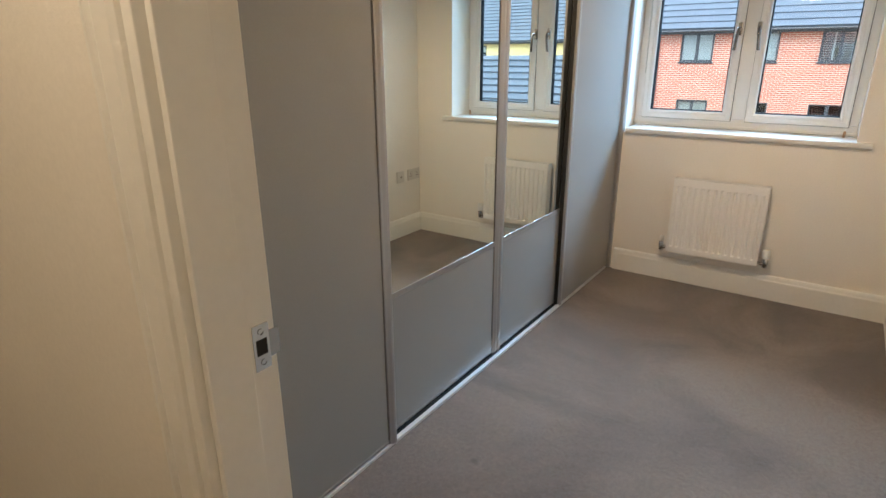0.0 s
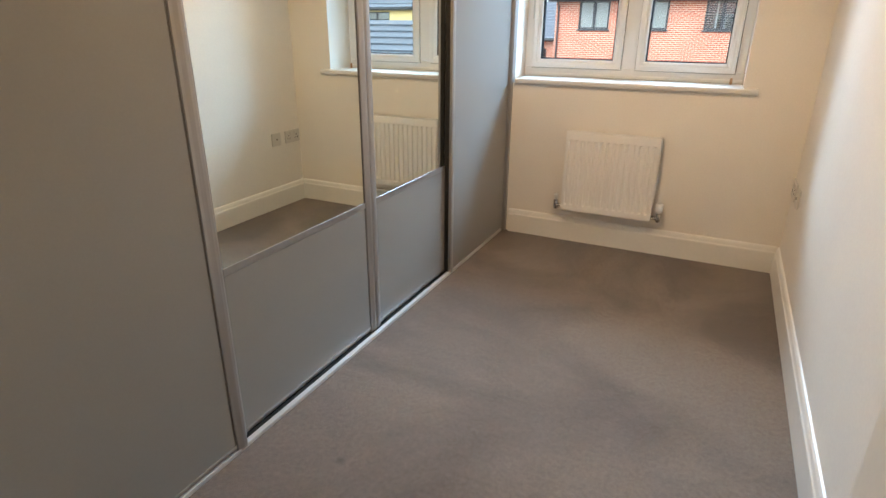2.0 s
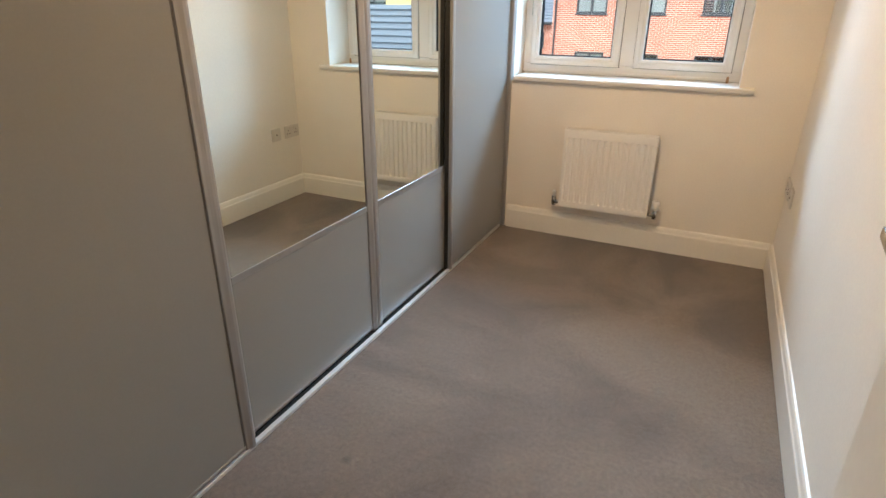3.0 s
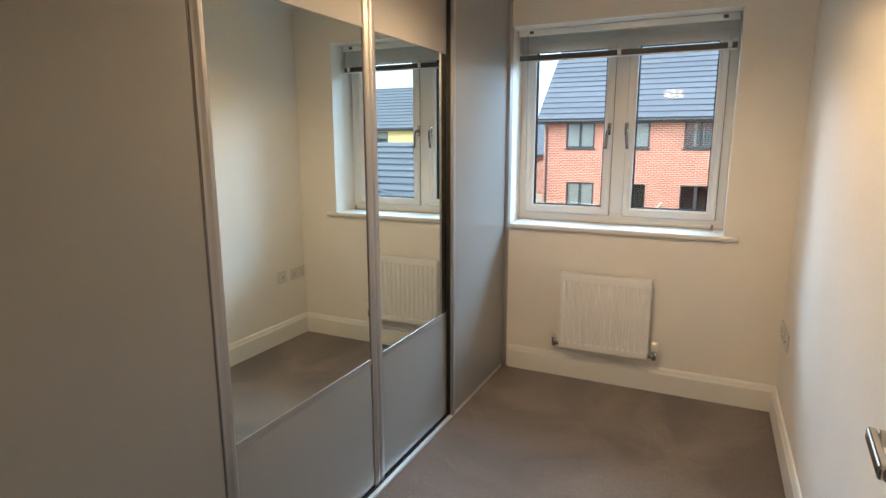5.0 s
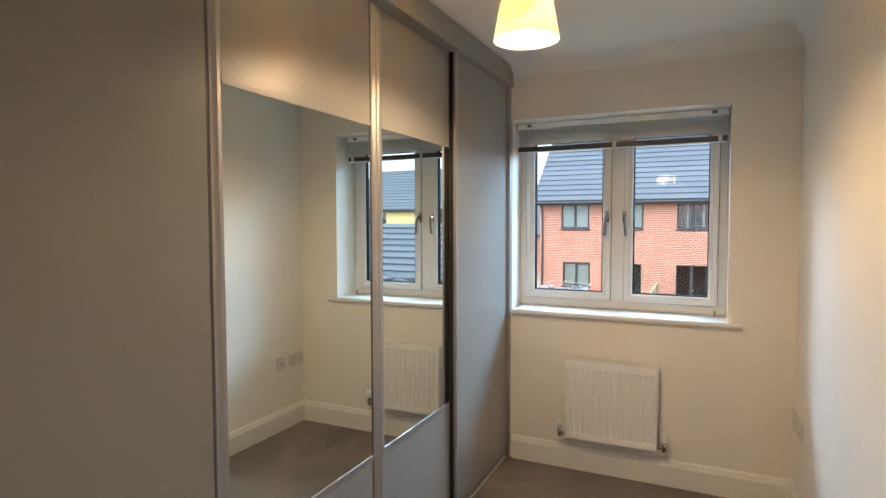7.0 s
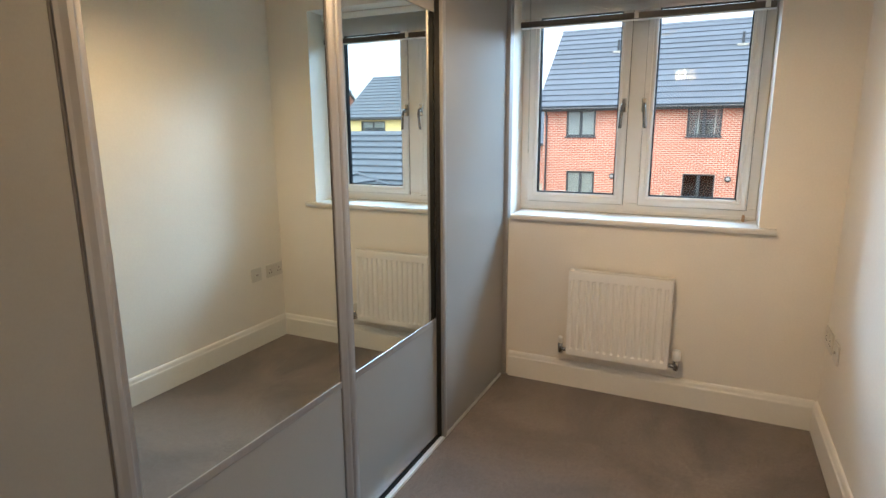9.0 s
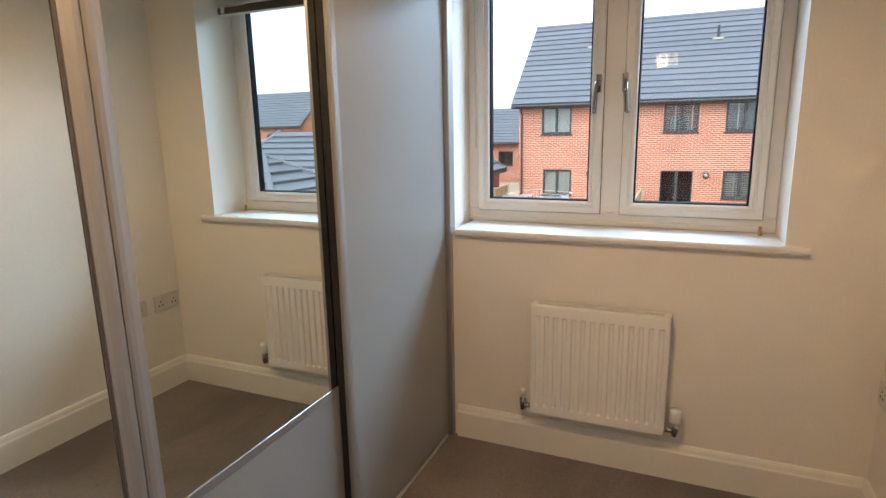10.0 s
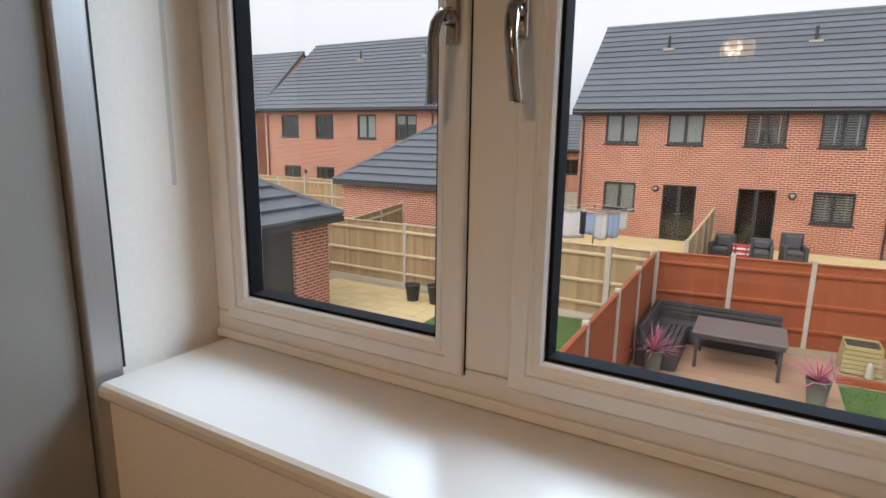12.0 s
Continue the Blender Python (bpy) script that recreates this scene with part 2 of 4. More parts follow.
POTGREY = material("grey_glazed_pot", (0.17, 0.20, 0.19), 0.4, scale=10, vary=0.15)
PINK = material("magenta_cordyline_leaf", (0.50, 0.16, 0.24), 0.5, scale=30, vary=0.4)
GREEN = material("shrub_leaf", (0.13, 0.17, 0.05), 0.6, scale=30, vary=0.35, by_object=0.3)
SOIL = material("potting_soil", (0.05, 0.035, 0.025), 0.95, scale=30, vary=0.3, bump=0.6)
CLOTHW = material("white_laundry", (0.82, 0.83, 0.85), 0.9, scale=10, vary=0.06)
CLOTHB = material("blue_laundry", (0.48, 0.60, 0.80), 0.9, scale=10, vary=0.12)
CLOTHD = material("dark_laundry", (0.05, 0.055, 0.07), 0.9, scale=10, vary=0.12)
RED = material("red_striped_fabric", (0.55, 0.06, 0.07), 0.8, scale=10, vary=0.2)
LIGHTWOOD = material("pale_planter_wood", (0.40, 0.34, 0.17), 0.85, scale=8, vary=0.15, bump=0.2, by_object=0.4)

# ---- building helpers ----


def box(bm, x0, x1, y0, y1, z0, z1):
    v = [bm.verts.new(p) for p in ((x0, y0, z0), (x1, y0, z0), (x1, y1, z0), (x0, y1, z0), (x0, y0, z1), (x1, y0, z1), (x1, y1, z1), (x0, y1, z1))]
    for f in ((3, 2, 1, 0), (4, 5, 6, 7), (0, 1, 5, 4), (1, 2, 6, 5), (2, 3, 7, 6), (3, 0, 4, 7)):
        bm.faces.new([v[i] for i in f])
    return v


def boxes(*sizes, bevel=0.0, segments=2):
    bm = bmesh.new()
    for s in sizes:
        box(bm, *s)
    if bevel:
        bmesh.ops.bevel(bm, geom=bm.edges[:], offset=bevel, segments=segments, affect="EDGES", profile=0.5)
    return bm


def prism(points, along, a, b):
    """A straight moulding: points of its section, drawn out from a to b along x or y or z."""
    bm = bmesh.new()
    put = {"x": lambda p, s: (s, p[0], p[1]), "y": lambda p, s: (p[0], s, p[1]), "z": lambda p, s: (p[0], p[1], s)}[along]
    r0, r1 = [bm.verts.new(put(p, a)) for p in points], [bm.verts.new(put(p, b)) for p in points]
    n = len(points)
    for i in range(n):
        bm.faces.new((r0[i], r0[(i + 1) % n], r1[(i + 1) % n], r1[i]))
    bm.faces.new(r0[::-1])
    bm.faces.new(r1)
    bmesh.ops.recalc_face_normals(bm, faces=bm.faces[:])
    return bm


def lathe(profile, steps=24, caps=True):
    """Turned about z: profile of (radius, height)."""
    bm = bmesh.new()
    rings = [[bm.verts.new((r * math.cos(2 * math.pi * k / steps), r * math.sin(2 * math.pi * k / steps), z)) for k in range(steps)] for r, z in profile]
    for a, b in zip(rings, rings[1:]):
        for k in range(steps):
            bm.faces.new((a[k], a[(k + 1) % steps], b[(k + 1) % steps], b[k]))
    if caps:
        bm.faces.new(rings[0][::-1])
        bm.faces.new(rings[-1])
    return bm


def tube(points, radius, steps=8):
    """A round bar along a line of points; radius may be one for each point."""
    bm = bmesh.new()
    pts = [Vector(p) for p in points]
    rad = radius if isinstance(radius, (list, tuple)) else [radius] * len(pts)
    rings = []
    for i, p in enumerate(pts):
        d = (pts[min(i + 1, len(pts) - 1)] - pts[max(i - 1, 0)]).normalized()
        u = d.cross(Vector((0.3, 0.2, 1) if abs(d.z) < 0.9 else (1, 0.1, 0))).normalized()
        w = d.cross(u)
        rings.append([bm.verts.new(p + rad[i] * (u * math.cos(2 * math.pi * k / steps) + w * math.sin(2 * math.pi * k / steps))) for k in range(steps)])
    for a, b in zip(rings, rings[1:]):
        for k in range(steps):
            bm.faces.new((a[k], a[(k + 1) % steps], b[(k + 1) % steps], b[k]))
    bm.faces.new(rings[0][::-1])
    bm.faces.new(rings[-1])
    bmesh.ops.recalc_face_normals(bm, faces=bm.faces[:])
    return bm


def mesh_of(name, bm, mat, smooth=False):
    me = bpy.data.meshes.new(name)
    bmesh.ops.recalc_face_normals(bm, faces=bm.faces[:])
    bm.to_mesh(me)
    bm.free()
    me.materials.append(mat)
    if smooth:
        me.shade_smooth()
    return me


def part(name, bm, mat, parent=None, label="", smooth=False):
    """Links a bmesh as one mesh object, under a thing or a part where one is given."""
    ob = new(name, mesh_of(name, bm, mat, smooth))
    if parent:
        ob.parent = parent
    if label:
        ob["label"] = label
    return ob


def thing(name, label, category, group="", place=None):
    ob = new(name)
    ob.empty_display_size = 0.1
    if place:
        ob.matrix_world = place
    return tagged(ob, label, category, group)


def structure(name, bm, mat, label, category, smooth=False):
    return tagged(part(name, bm, mat, smooth=smooth), label, category, kind="structure")


def holed(x0, x1, z0, z1, y0, y1, holes):
    """An upright wall along x with openings (xa, xb, za, zb) through it."""
    bm = bmesh.new()
    xs = sorted({x0, x1, *[h[0] for h in holes], *[h[1] for h in holes]})
    for xa, xb in zip(xs, xs[1:]):
        xm = (xa + xb) / 2
        cuts = sorted((h[2], h[3]) for h in holes if h[0] < xm < h[1])
        z = z0
        for za, zb in cuts:
            if za > z:
                box(bm, xa, xb, y0, y1, z, za)
            z = zb
        if z < z1:
            box(bm, xa, xb, y0, y1, z, z1)
    bmesh.ops.remove_doubles(bm, verts=bm.verts[:], dist=0.0005)
    return bm


# ---- the room's shell ----
CEILING, WINDOW_WALL, NEAR = 2.40, 3.50, 0.39
SKEW = 0.0


def right_wall(y):
    return 1.480 + SKEW * (WINDOW_WALL - y)


def slanted(dx0, dx1, y0, y1, z0, z1):
    """A board along the right-hand wall, by its distances from the wall's face into the room."""
    bm = bmesh.new()
    v = box(bm, 0, 1, y0, y1, z0, z1)
    for i, k in enumerate(v):
        k.co.x = right_wall(k.co.y) - (dx0 if i in (0, 3, 4, 7) else dx1)
    return bm


structure("floor", boxes((-0.75, 1.9, -1.4, 3.6, -0.15, 0.0)), CARPET, "taupe short-pile carpet with brushed patches", "carpet")
structure("ceiling", boxes((-0.80, 1.95, -1.45, 3.84, CEILING, CEILING + 0.12)), CEIL, "white painted plaster ceiling", "ceiling")
structure("wall_north", holed(-0.80, 1.95, -0.15, CEILING, WINDOW_WALL, 3.80, [(-0.028, 1.168, 0.897, 2.064)]), WALL, "cream painted wall with the window opening", "wall")
structure("wall_east", slanted(0.0, -0.12, NEAR, WINDOW_WALL, 0, CEILING), WALL, "cream painted plaster side wall", "wall")
structure("wall_west", boxes((-0.80, -0.68, -1.4, WINDOW_WALL, 0, CEILING)), WALL, "cream painted wall behind the wardrobe", "wall")
structure("wall_south", holed(-0.68, 1.80, 0.0, CEILING, 0.27, NEAR, [(0.473, 1.34, 0.0, 2.03)]), WALL, "cream painted wall with the doorway", "wall")
structure("hall_wall_south", boxes((-0.68, 1.9, -1.5, -1.4, 0, CEILING)), WALL, "cream painted hall wall", "wall")
structure("hall_wall_east", boxes((1.80, 1.9, -1.4, 0.39, 0, CEILING)), WALL, "cream painted hall wall", "wall")

# coving: a quarter hollow between wall and ceiling
hollow = [(0.0, -0.090)] + [(0.090 - 0.090 * math.cos(math.radians(a)), -0.090 + 0.090 * math.sin(math.radians(a))) for a in range(6, 90, 6)] + [(0.090, 0.0), (0.0, 0.0)]
structure("coving_north", prism([(WINDOW_WALL - a, CEILING + b - 0.001) for a, b in hollow], "x", -0.05, right_wall(3.5)), CEIL, "white plaster coving", "coving")
bm = prism([(a, CEILING + b - 0.001) for a, b in hollow], "y", NEAR, WINDOW_WALL)
for v in bm.verts:
    v.co.x = right_wall(v.co.y) - v.co.x
structure("coving_east", bm, CEIL, "white plaster coving", "coving")
structure("coving_south", prism([(NEAR + a, CEILING + b - 0.001) for a, b in hollow], "x", -0.05, right_wall(NEAR)), CEIL, "white plaster coving", "coving")

# skirting boards with a rounded, stepped top
skirt = [(0, 0), (0.018, 0), (0.018, 0.108), (0.0172, 0.114), (0.0140, 0.119), (0.0125, 0.125), (0.0105, 0.134), (0.006, 0.142), (0.0, 0.145)]
structure("baseboard_north", prism([(WINDOW_WALL - a, b) for a, b in skirt], "x", 0.0, right_wall(3.5) - 0.012), GLOSS, "white moulded skirting board under the window", "skirting board")
bm = prism(skirt, "y", 0.393, WINDOW_WALL - 0.002)
for v in bm.verts:
    v.co.x = right_wall(v.co.y) - v.co.x
structure("baseboard_east", bm, GLOSS, "white moulded skirting board along the side wall", "skirting board")

# door lining, stops and architraves
lining = structure("door_lining", boxes((0.473, 0.503, 0.266, 0.392, 0, 2.03), (1.31, 1.34, 0.266, 0.392, 0, 2.03), (0.503, 1.31, 0.266, 0.392, 2.0, 2.03), bevel=0.0015), GLOSS, "white painted door lining", "door frame")
part("door_stop", boxes((0.503, 0.515, 0.280, 0.344, 0, 2.0), bevel=0.0015), GLOSS, lining)
part("door_stop", boxes((1.298, 1.31, 0.280, 0.344, 0, 2.0), bevel=0.0015), GLOSS, lining)
part("door_stop", boxes((0.515, 1.298, 0.280, 0.344, 1.987, 2.0), bevel=0.0015), GLOSS, lining)
arch = [(0, 0), (0.0, 0.010), (0.008, 0.017), (0.018, 0.0185), (0.022, 0.013), (0.030, 0.016), (0.060, 0.016), (0.066, 0.010), (0.068, 0)]
for side, y, sgn in (("hall", 0.27, -1), ("room", NEAR, 1)):
    a = structure("architrave_" + side, prism([(0.485 - 0.068 + u, y + sgn * w) for u, w in arch], "z", 0, 2.06), GLOSS, "white moulded architrave round the doorway", "architrave")
    part("architrave_leg", prism([(1.328 + 0.068 - u, y + sgn * w) for u, w in arch], "z", 0, 2.06), GLOSS, a)
    part("architrave_head", boxes((0.417, 1.396, min(y, y + sgn * 0.016), max(y, y + sgn * 0.016), 2.062, 2.125)), GLOSS, a)

# latch keep in the lining
keep = thing("strike_plate", "brushed steel latch keep in the white door lining", "strike plate", place=pose(0.503, 0.368, 0.968))
part("plate", boxes((-0.001, 0.0015, -0.013, 0.013, -0.034, -0.012), (-0.001, 0.0015, -0.013, 0.013, 0.012, 0.034), (-0.001, 0.0015, -0.013, -0.009, -0.012, 0.012), (-0.001, 0.0015, 0.009, 0.013, -0.012, 0.012)), CHROME, keep)
# black block fills the opening and paints the hole's depth
part("latch_hole", boxes((-0.001, 0.0008, -0.009, 0.009, -0.012, 0.012)), DARK, keep, "dark block painting the latch hole's shade")
part("lip", boxes((-0.0005, 0.0015, 0.013, 0.030, -0.020, 0.020), bevel=0.0005), DARKCHROME, keep)
for dz in (-0.023, 0.023):
    part("screw", lathe([(0.0045, 0.0), (0.0045, 0.001), (0.002, 0.0016)], 12), CHROME, keep).matrix_local = pose(0.0015, 0, dz, 0, 90, 0)

# the open door leaf, swung back towards the side wall
leaf = thing("door_1", "white painted room door standing wide open", "door", place=pose(1.318, 0.430, 0, 0, 0, -4.8))
leaf["kind"] = "structure"
part("leaf", boxes((0, 0.036, 0, 0.763, 0.008, 1.99), bevel=0.002), GLOSS, leaf)
part("rose", lathe([(0.026, 0), (0.026, 0.006), (0.023, 0.009), (0.011, 0.010)], 28), CHROME, leaf, "round chrome handle rose", True).matrix_local = pose(0, 0.723, 1.005, 0, -90, 0)
part("neck", boxes((-0.044, 0, 0.714, 0.732, 0.995, 1.015), bevel=0.004, segments=3), CHROME, leaf)
part("lever", boxes((-0.056, -0.043, 0.614, 0.734, 0.995, 1.015), bevel=0.004, segments=3), CHROME, leaf, "flat straight chrome lever")
part("lever_end", boxes((-0.050, -0.030, 0.608, 0.622, 0.9955, 1.0145), bevel=0.005, segments=3), CHROME, leaf)
for z in (0.25, 1.0, 1.78):
    part("hinge", tube([(0.003, -0.008, z - 0.05), (0.003, -0.008, z + 0.05)], 0.007, 10), CHROME, leaf)

# ---- window ----
win = thing("window_1", "white plastic casement window with two opening lights", "window")
win["kind"] = "structure"
FY0, FY1 = 3.735, 3.795


def ring(x0, x1, z0, z1, y0, y1, w, chamfer):
    """A mitred picture frame whose inner front edge is chamfered towards the glass."""
    bm = bmesh.new()
    section = [(0, y0), (w - chamfer, y0), (w - chamfer * 0.3, y0 + chamfer * 0.55), (w, y0 + chamfer * 1.2), (w, y1), (0, y1)]
    if chamfer > 0.01:
        section = [(0, y0 + 0.004), (0.004, y0), (w - 0.024, y0), (w - 0.022, y0 + 0.004), (w - 0.016, y0 + 0.0045), (w - 0.014, y0 + 0.002), (w - 0.005, y0 + 0.006), (w - 0.002, y0 + 0.010), (w, y0 + 0.024), (w, y1), (0, y1)]
    loops = []
    for d, y in section:
        loops.append([bm.verts.new(p) for p in ((x0 + d, y, z0 + d), (x1 - d, y, z0 + d), (x1 - d, y, z1 - d), (x0 + d, y, z1 - d))])
    n = len(loops)
    for i in range(n):
        a, b = loops[i], loops[(i + 1) % n]
        for k in range(4):
            bm.faces.new((a[k], a[(k + 1) % 4], b[(k + 1) % 4], b[k]))
    return bm


part("frame_head", boxes((-0.027, 1.167, FY0, FY1, 1.990, 2.063), bevel=0.003), UPVC, win)
part("frame_foot", boxes((-0.027, 1.167, FY0, FY1, 0.926, 0.980), (-0.026, 1.166, FY0 - 0.008, FY0 - 0.0005, 0.926, 0.944), bevel=0.003), UPVC, win)
part("frame_jamb", boxes((-0.027, 0.026, FY0, FY1, 0.981, 1.989), bevel=0.003), UPVC, win)
part("frame_jamb", boxes((1.118, 1.167, FY0, FY1, 0.981, 1.989), bevel=0.003), UPVC, win)
part("mullion", boxes((0.535, 0.625, FY0, FY1, 0.981, 1.989), bevel=0.004), UPVC, win)
for x0, x1 in ((0.018, 0.538), (0.616, 1.122)):
    sash = part("sash", ring(x0, x1, 0.973, 1.997, FY0 - 0.016, 3.772, 0.050, 0.014), UPVC, win)
    part("gasket", ring(x0 + 0.0470, x1 - 0.0470, 1.0200, 1.9500, 3.7350, 3.768, 0.0072, 0.001), GASKET, sash)
    # thin black ring that paints the shaded groove between sash and frame
    part("seal", ring(x0 - 0.0022, x1 + 0.0022, 0.9708, 1.9992, FY0 - 0.0012, FY0 + 0.01, 0.0028, 0.0003), GASKET, sash, "dark ring painting the shaded gap round the sash")
    pane = part("pane", boxes((x0 + 0.049, x1 - 0.049, 3.756, 3.760, 1.022, 1.948)), GLASS, sash)
    pane.visible_shadow = False
for x, lean in ((0.520, -0.012), (0.618, 0.015)):
    z = 1.483
    plate = part("handle_plate", boxes((x - 0.0115, x + 0.0115, FY0 - 0.026, FY0 - 0.0165, z - 0.033, z + 0.037), bevel=0.004), CHROME, win, "chrome handle plate")
    part("handle_hub", lathe([(0.0105, 0), (0.0100, 0.020), (0.0085, 0.026), (0.003, 0.028)], 20), DARKCHROME, win, "", True).matrix_local = pose(x, FY0 - 0.018, z, 90, 0, 0)
    bm = bmesh.new()
    outline = [(0.0085, 0.012, -0.036), (0.0095, 0.006, -0.047), (0.0095, -0.008, -0.058), (0.0090, -0.030, -0.064), (0.0085, -0.058, -0.063), (0.0085, -0.086, -0.060), (0.0090, -0.108, -0.058), (0.0080, -0.113, -0.0575)]
    rows = []
    for k, (w, dz, dy) in enumerate(outline):
        rows.append([bm.verts.new((x + lean * k / 7 + w * a, FY0 + dy + 0.0045 * b, z + dz)) for a, b in ((-1, 0), (-0.6, -0.85), (0, -1), (0.6, -0.85), (1, 0), (0.6, 0.7), (-0.6, 0.7))])
    for p, q in zip(rows, rows[1:]):
        for k in range(7):
            bm.faces.new((p[k], p[(k + 1) % 7], q[(k + 1) % 7], q[k]))
    bm.faces.new(rows[0])
    bm.faces.new(rows[-1][::-1])
    part("casement_handle", bm, DARKCHROME, win, "slim curved chrome handle", True)

structure("window_sill", prism([(3.743, 0.895), (3.743, 0.925), (3.486, 0.925), (3.479, 0.922), (3.475, 0.915), (3.475, 0.905), (3.479, 0.898), (3.486, 0.895)], "x", 0.001, 1.238), SILL, "glossy white window board with a rounded nose", "window sill")

# ---- pulled-up venetian blind ----
blind = thing("venetian_blind", "pulled-up grey venetian blind at the window's head", "blind")
part("headrail", boxes((-0.018, 1.158, 3.625, 3.675, 2.024, 2.061), bevel=0.003), SLAT, blind)
slat_mesh = mesh_of("slat", boxes((-0.014, 1.153, -0.0125, 0.0125, -0.0008, 0.0008)), SLAT)
for i in range(15):
    s = new("slat", slat_mesh)
    s.parent = blind
    s.matrix_local = pose(0, 3.650, 2.019 - i * 0.0061, random.uniform(-3, 3), 0, 0)
part("bottom_rail", boxes((-0.016, 1.155, 3.634, 3.666, 1.888, 1.918), bevel=0.004), SLATGREY, blind, "dark grey bottom rail")
part("rail_edge", boxes((-0.015, 1.154, 3.636, 3.664, 1.8835, 1.8875), bevel=0.001), SLAT, blind, "thin white lower edge")
for x in (0.565, 1.120):
    part("rail_clip", boxes((x - 0.010, x + 0.010, 3.6305, 3.6345, 1.890, 1.922), bevel=0.001), PLASTIC, blind, "small pale cord clip")
for x in (0.06, 1.09):
    part("bracket", boxes((x - 0.012, x + 0.012, 3.619, 3.627, 2.036, 2.052), bevel=0.002), SLATGREY, blind)
part("tilt_wand", tube([(0.040, 3.618, 2.03), (0.046, 3.612, 1.70), (0.050, 3.608, 1.243)], 0.0035, 8), ACRYLIC, blind, "clear tilt wand")
part("cord", tube([(1.104, 3.650, 2.03), (1.106, 3.660, 1.50), (1.110, 3.660, 0.95)], 0.0012, 6), PLASTIC, blind)
part("cord_pull", lathe([(0.003, 0.0), (0.0075, 0.004), (0.0065, 0.030), (0.003, 0.034)], 12), CORDWOOD, blind, "small turned wooden cord pull", True).matrix_local = pose(1.110, 3.660, 0.926)

# ---- radiator ----
RX0, RX1, RZ0, RZ1, RYF, RYB = 0.337, 0.838, 0.208, 0.655, 3.420, 3.480
rad = thing("radiator", "white fluted panel radiator on the wall under the window", "radiator")


def fluted_panel(x0, x1, z0, z1, y, flutes, depth):
    """A pressed steel sheet: flat bands above and below upright channels with sloping ends."""
    pitch = (x1 - x0 - 0.012) / flutes
    cols, rows = [(x0, 0)], [(z0, 0), (z0 + 0.030, 0), (z0 + 0.040, 1), (z1 - 0.043, 1), (z1 - 0.037, 0), (z1, 0)]
    for i in range(flutes):
        c = x0 + 0.006 + (i + 0.5) * pitch
        cols += [(c - 0.0095, 0), (c - 0.0050, 0.9), (c, 1), (c + 0.0050, 0.9), (c + 0.0095, 0)]
    cols.append((x1, 0))
    bm = bmesh.new()
    grid = [[bm.verts.new((x, y + depth * a * b, z)) for z, b in rows] for x, a in cols]
    for p, q in zip(grid, grid[1:]):
        for k in range(len(rows) - 1):
            bm.faces.new((p[k], q[k], q[k + 1], p[k + 1]))
    rim = [v for v in [g[0] for g in grid] + grid[-1][1:] + [g[-1] for g in grid[-2::-1]] + grid[0][-2:0:-1]]
    back = [bm.verts.new((v.co.x, y + 0.015, v.co.z)) for v in rim]
    for k in range(len(rim)):
        m = (k + 1) % len(rim)
        bm.faces.new((rim[k], back[k], back[m], rim[m]))
    bm.faces.new(back)
    return bm


part("front_panel", fluted_panel(RX0 + 0.004, RX1 - 0.004, RZ0, RZ1 - 0.002, RYF, 14, 0.008), RAD, rad)
for x in (RX0, RX1 - 0.004):
    part("side_panel", boxes((x, x + 0.004, RYF + 0.006, RYB, RZ0 + 0.01, RZ1 - 0.002), bevel=0.001), RAD, rad)
part("top_frame", boxes((RX0, RX1, RYF + 0.004, RYF + 0.018, RZ1 - 0.004, RZ1 + 0.004), (RX0, RX1, RYB - 0.010, RYB, RZ1 - 0.004, RZ1 + 0.004), (RX0, RX0 + 0.02, RYF + 0.018, RYB - 0.010, RZ1 - 0.004, RZ1 + 0.004), (RX1 - 0.02, RX1, RYF + 0.018, RYB - 0.010, RZ1 - 0.004, RZ1 + 0.004)), RAD, rad)
# solid block whose dark colour gives the grille slots their shade
part("convector", boxes((RX0 + 0.01, RX1 - 0.01, RYF + 0.018, RYB - 0.004, RZ0 + 0.03, RZ1 - 0.020)), GRILLE, rad, "inner fins painted dark for the shade inside")
bar = mesh_of("grille_bar", boxes((-0.0014, 0.0014, RYF + 0.016, RYB - 0.008, RZ1 - 0.003, RZ1 + 0.002)), RAD)
for i in range(44):
    g = new("grille_bar", bar)
    g.parent = rad
    g.matrix_local = pose(RX0 + 0.024 + i * (RX1 - RX0 - 0.048) / 43, 0, 0)
for x in (RX0 + 0.08, RX1 - 0.08):
    part("bracket", boxes((x - 0.015, x + 0.015, RYB - 0.002, WINDOW_WALL, RZ0 + 0.05, RZ1 - 0.06)), RAD, rad)
part("lockshield_valve", lathe([(0.011, -0.030), (0.013, -0.010), (0.013, 0.020), (0.010, 0.024)], 16), CHROME, rad, "chrome lockshield valve", True).matrix_local = pose(RX0 - 0.034, 3.444, 0.235)
part("valve_cap", lathe([(0.011, 0.0), (0.011, 0.030), (0.009, 0.034)], 16), PLASTIC, rad, "white valve cap", True).matrix_local = pose(RX0 - 0.034, 3.444, 0.259)
part("valve_elbow", tube([(RX0 - 0.034, 3.444, 0.225), (RX0 + 0.004, 3.444, 0.225)], 0.011, 12), CHROME, rad, "", True)
part("valve_tail", tube([(RX0 - 0.034, 3.444, 0.212), (RX0 - 0.034, 3.470, 0.198), (RX0 - 0.034, WINDOW_WALL, 0.195)], 0.0075, 10), CHROME, rad, "", True)
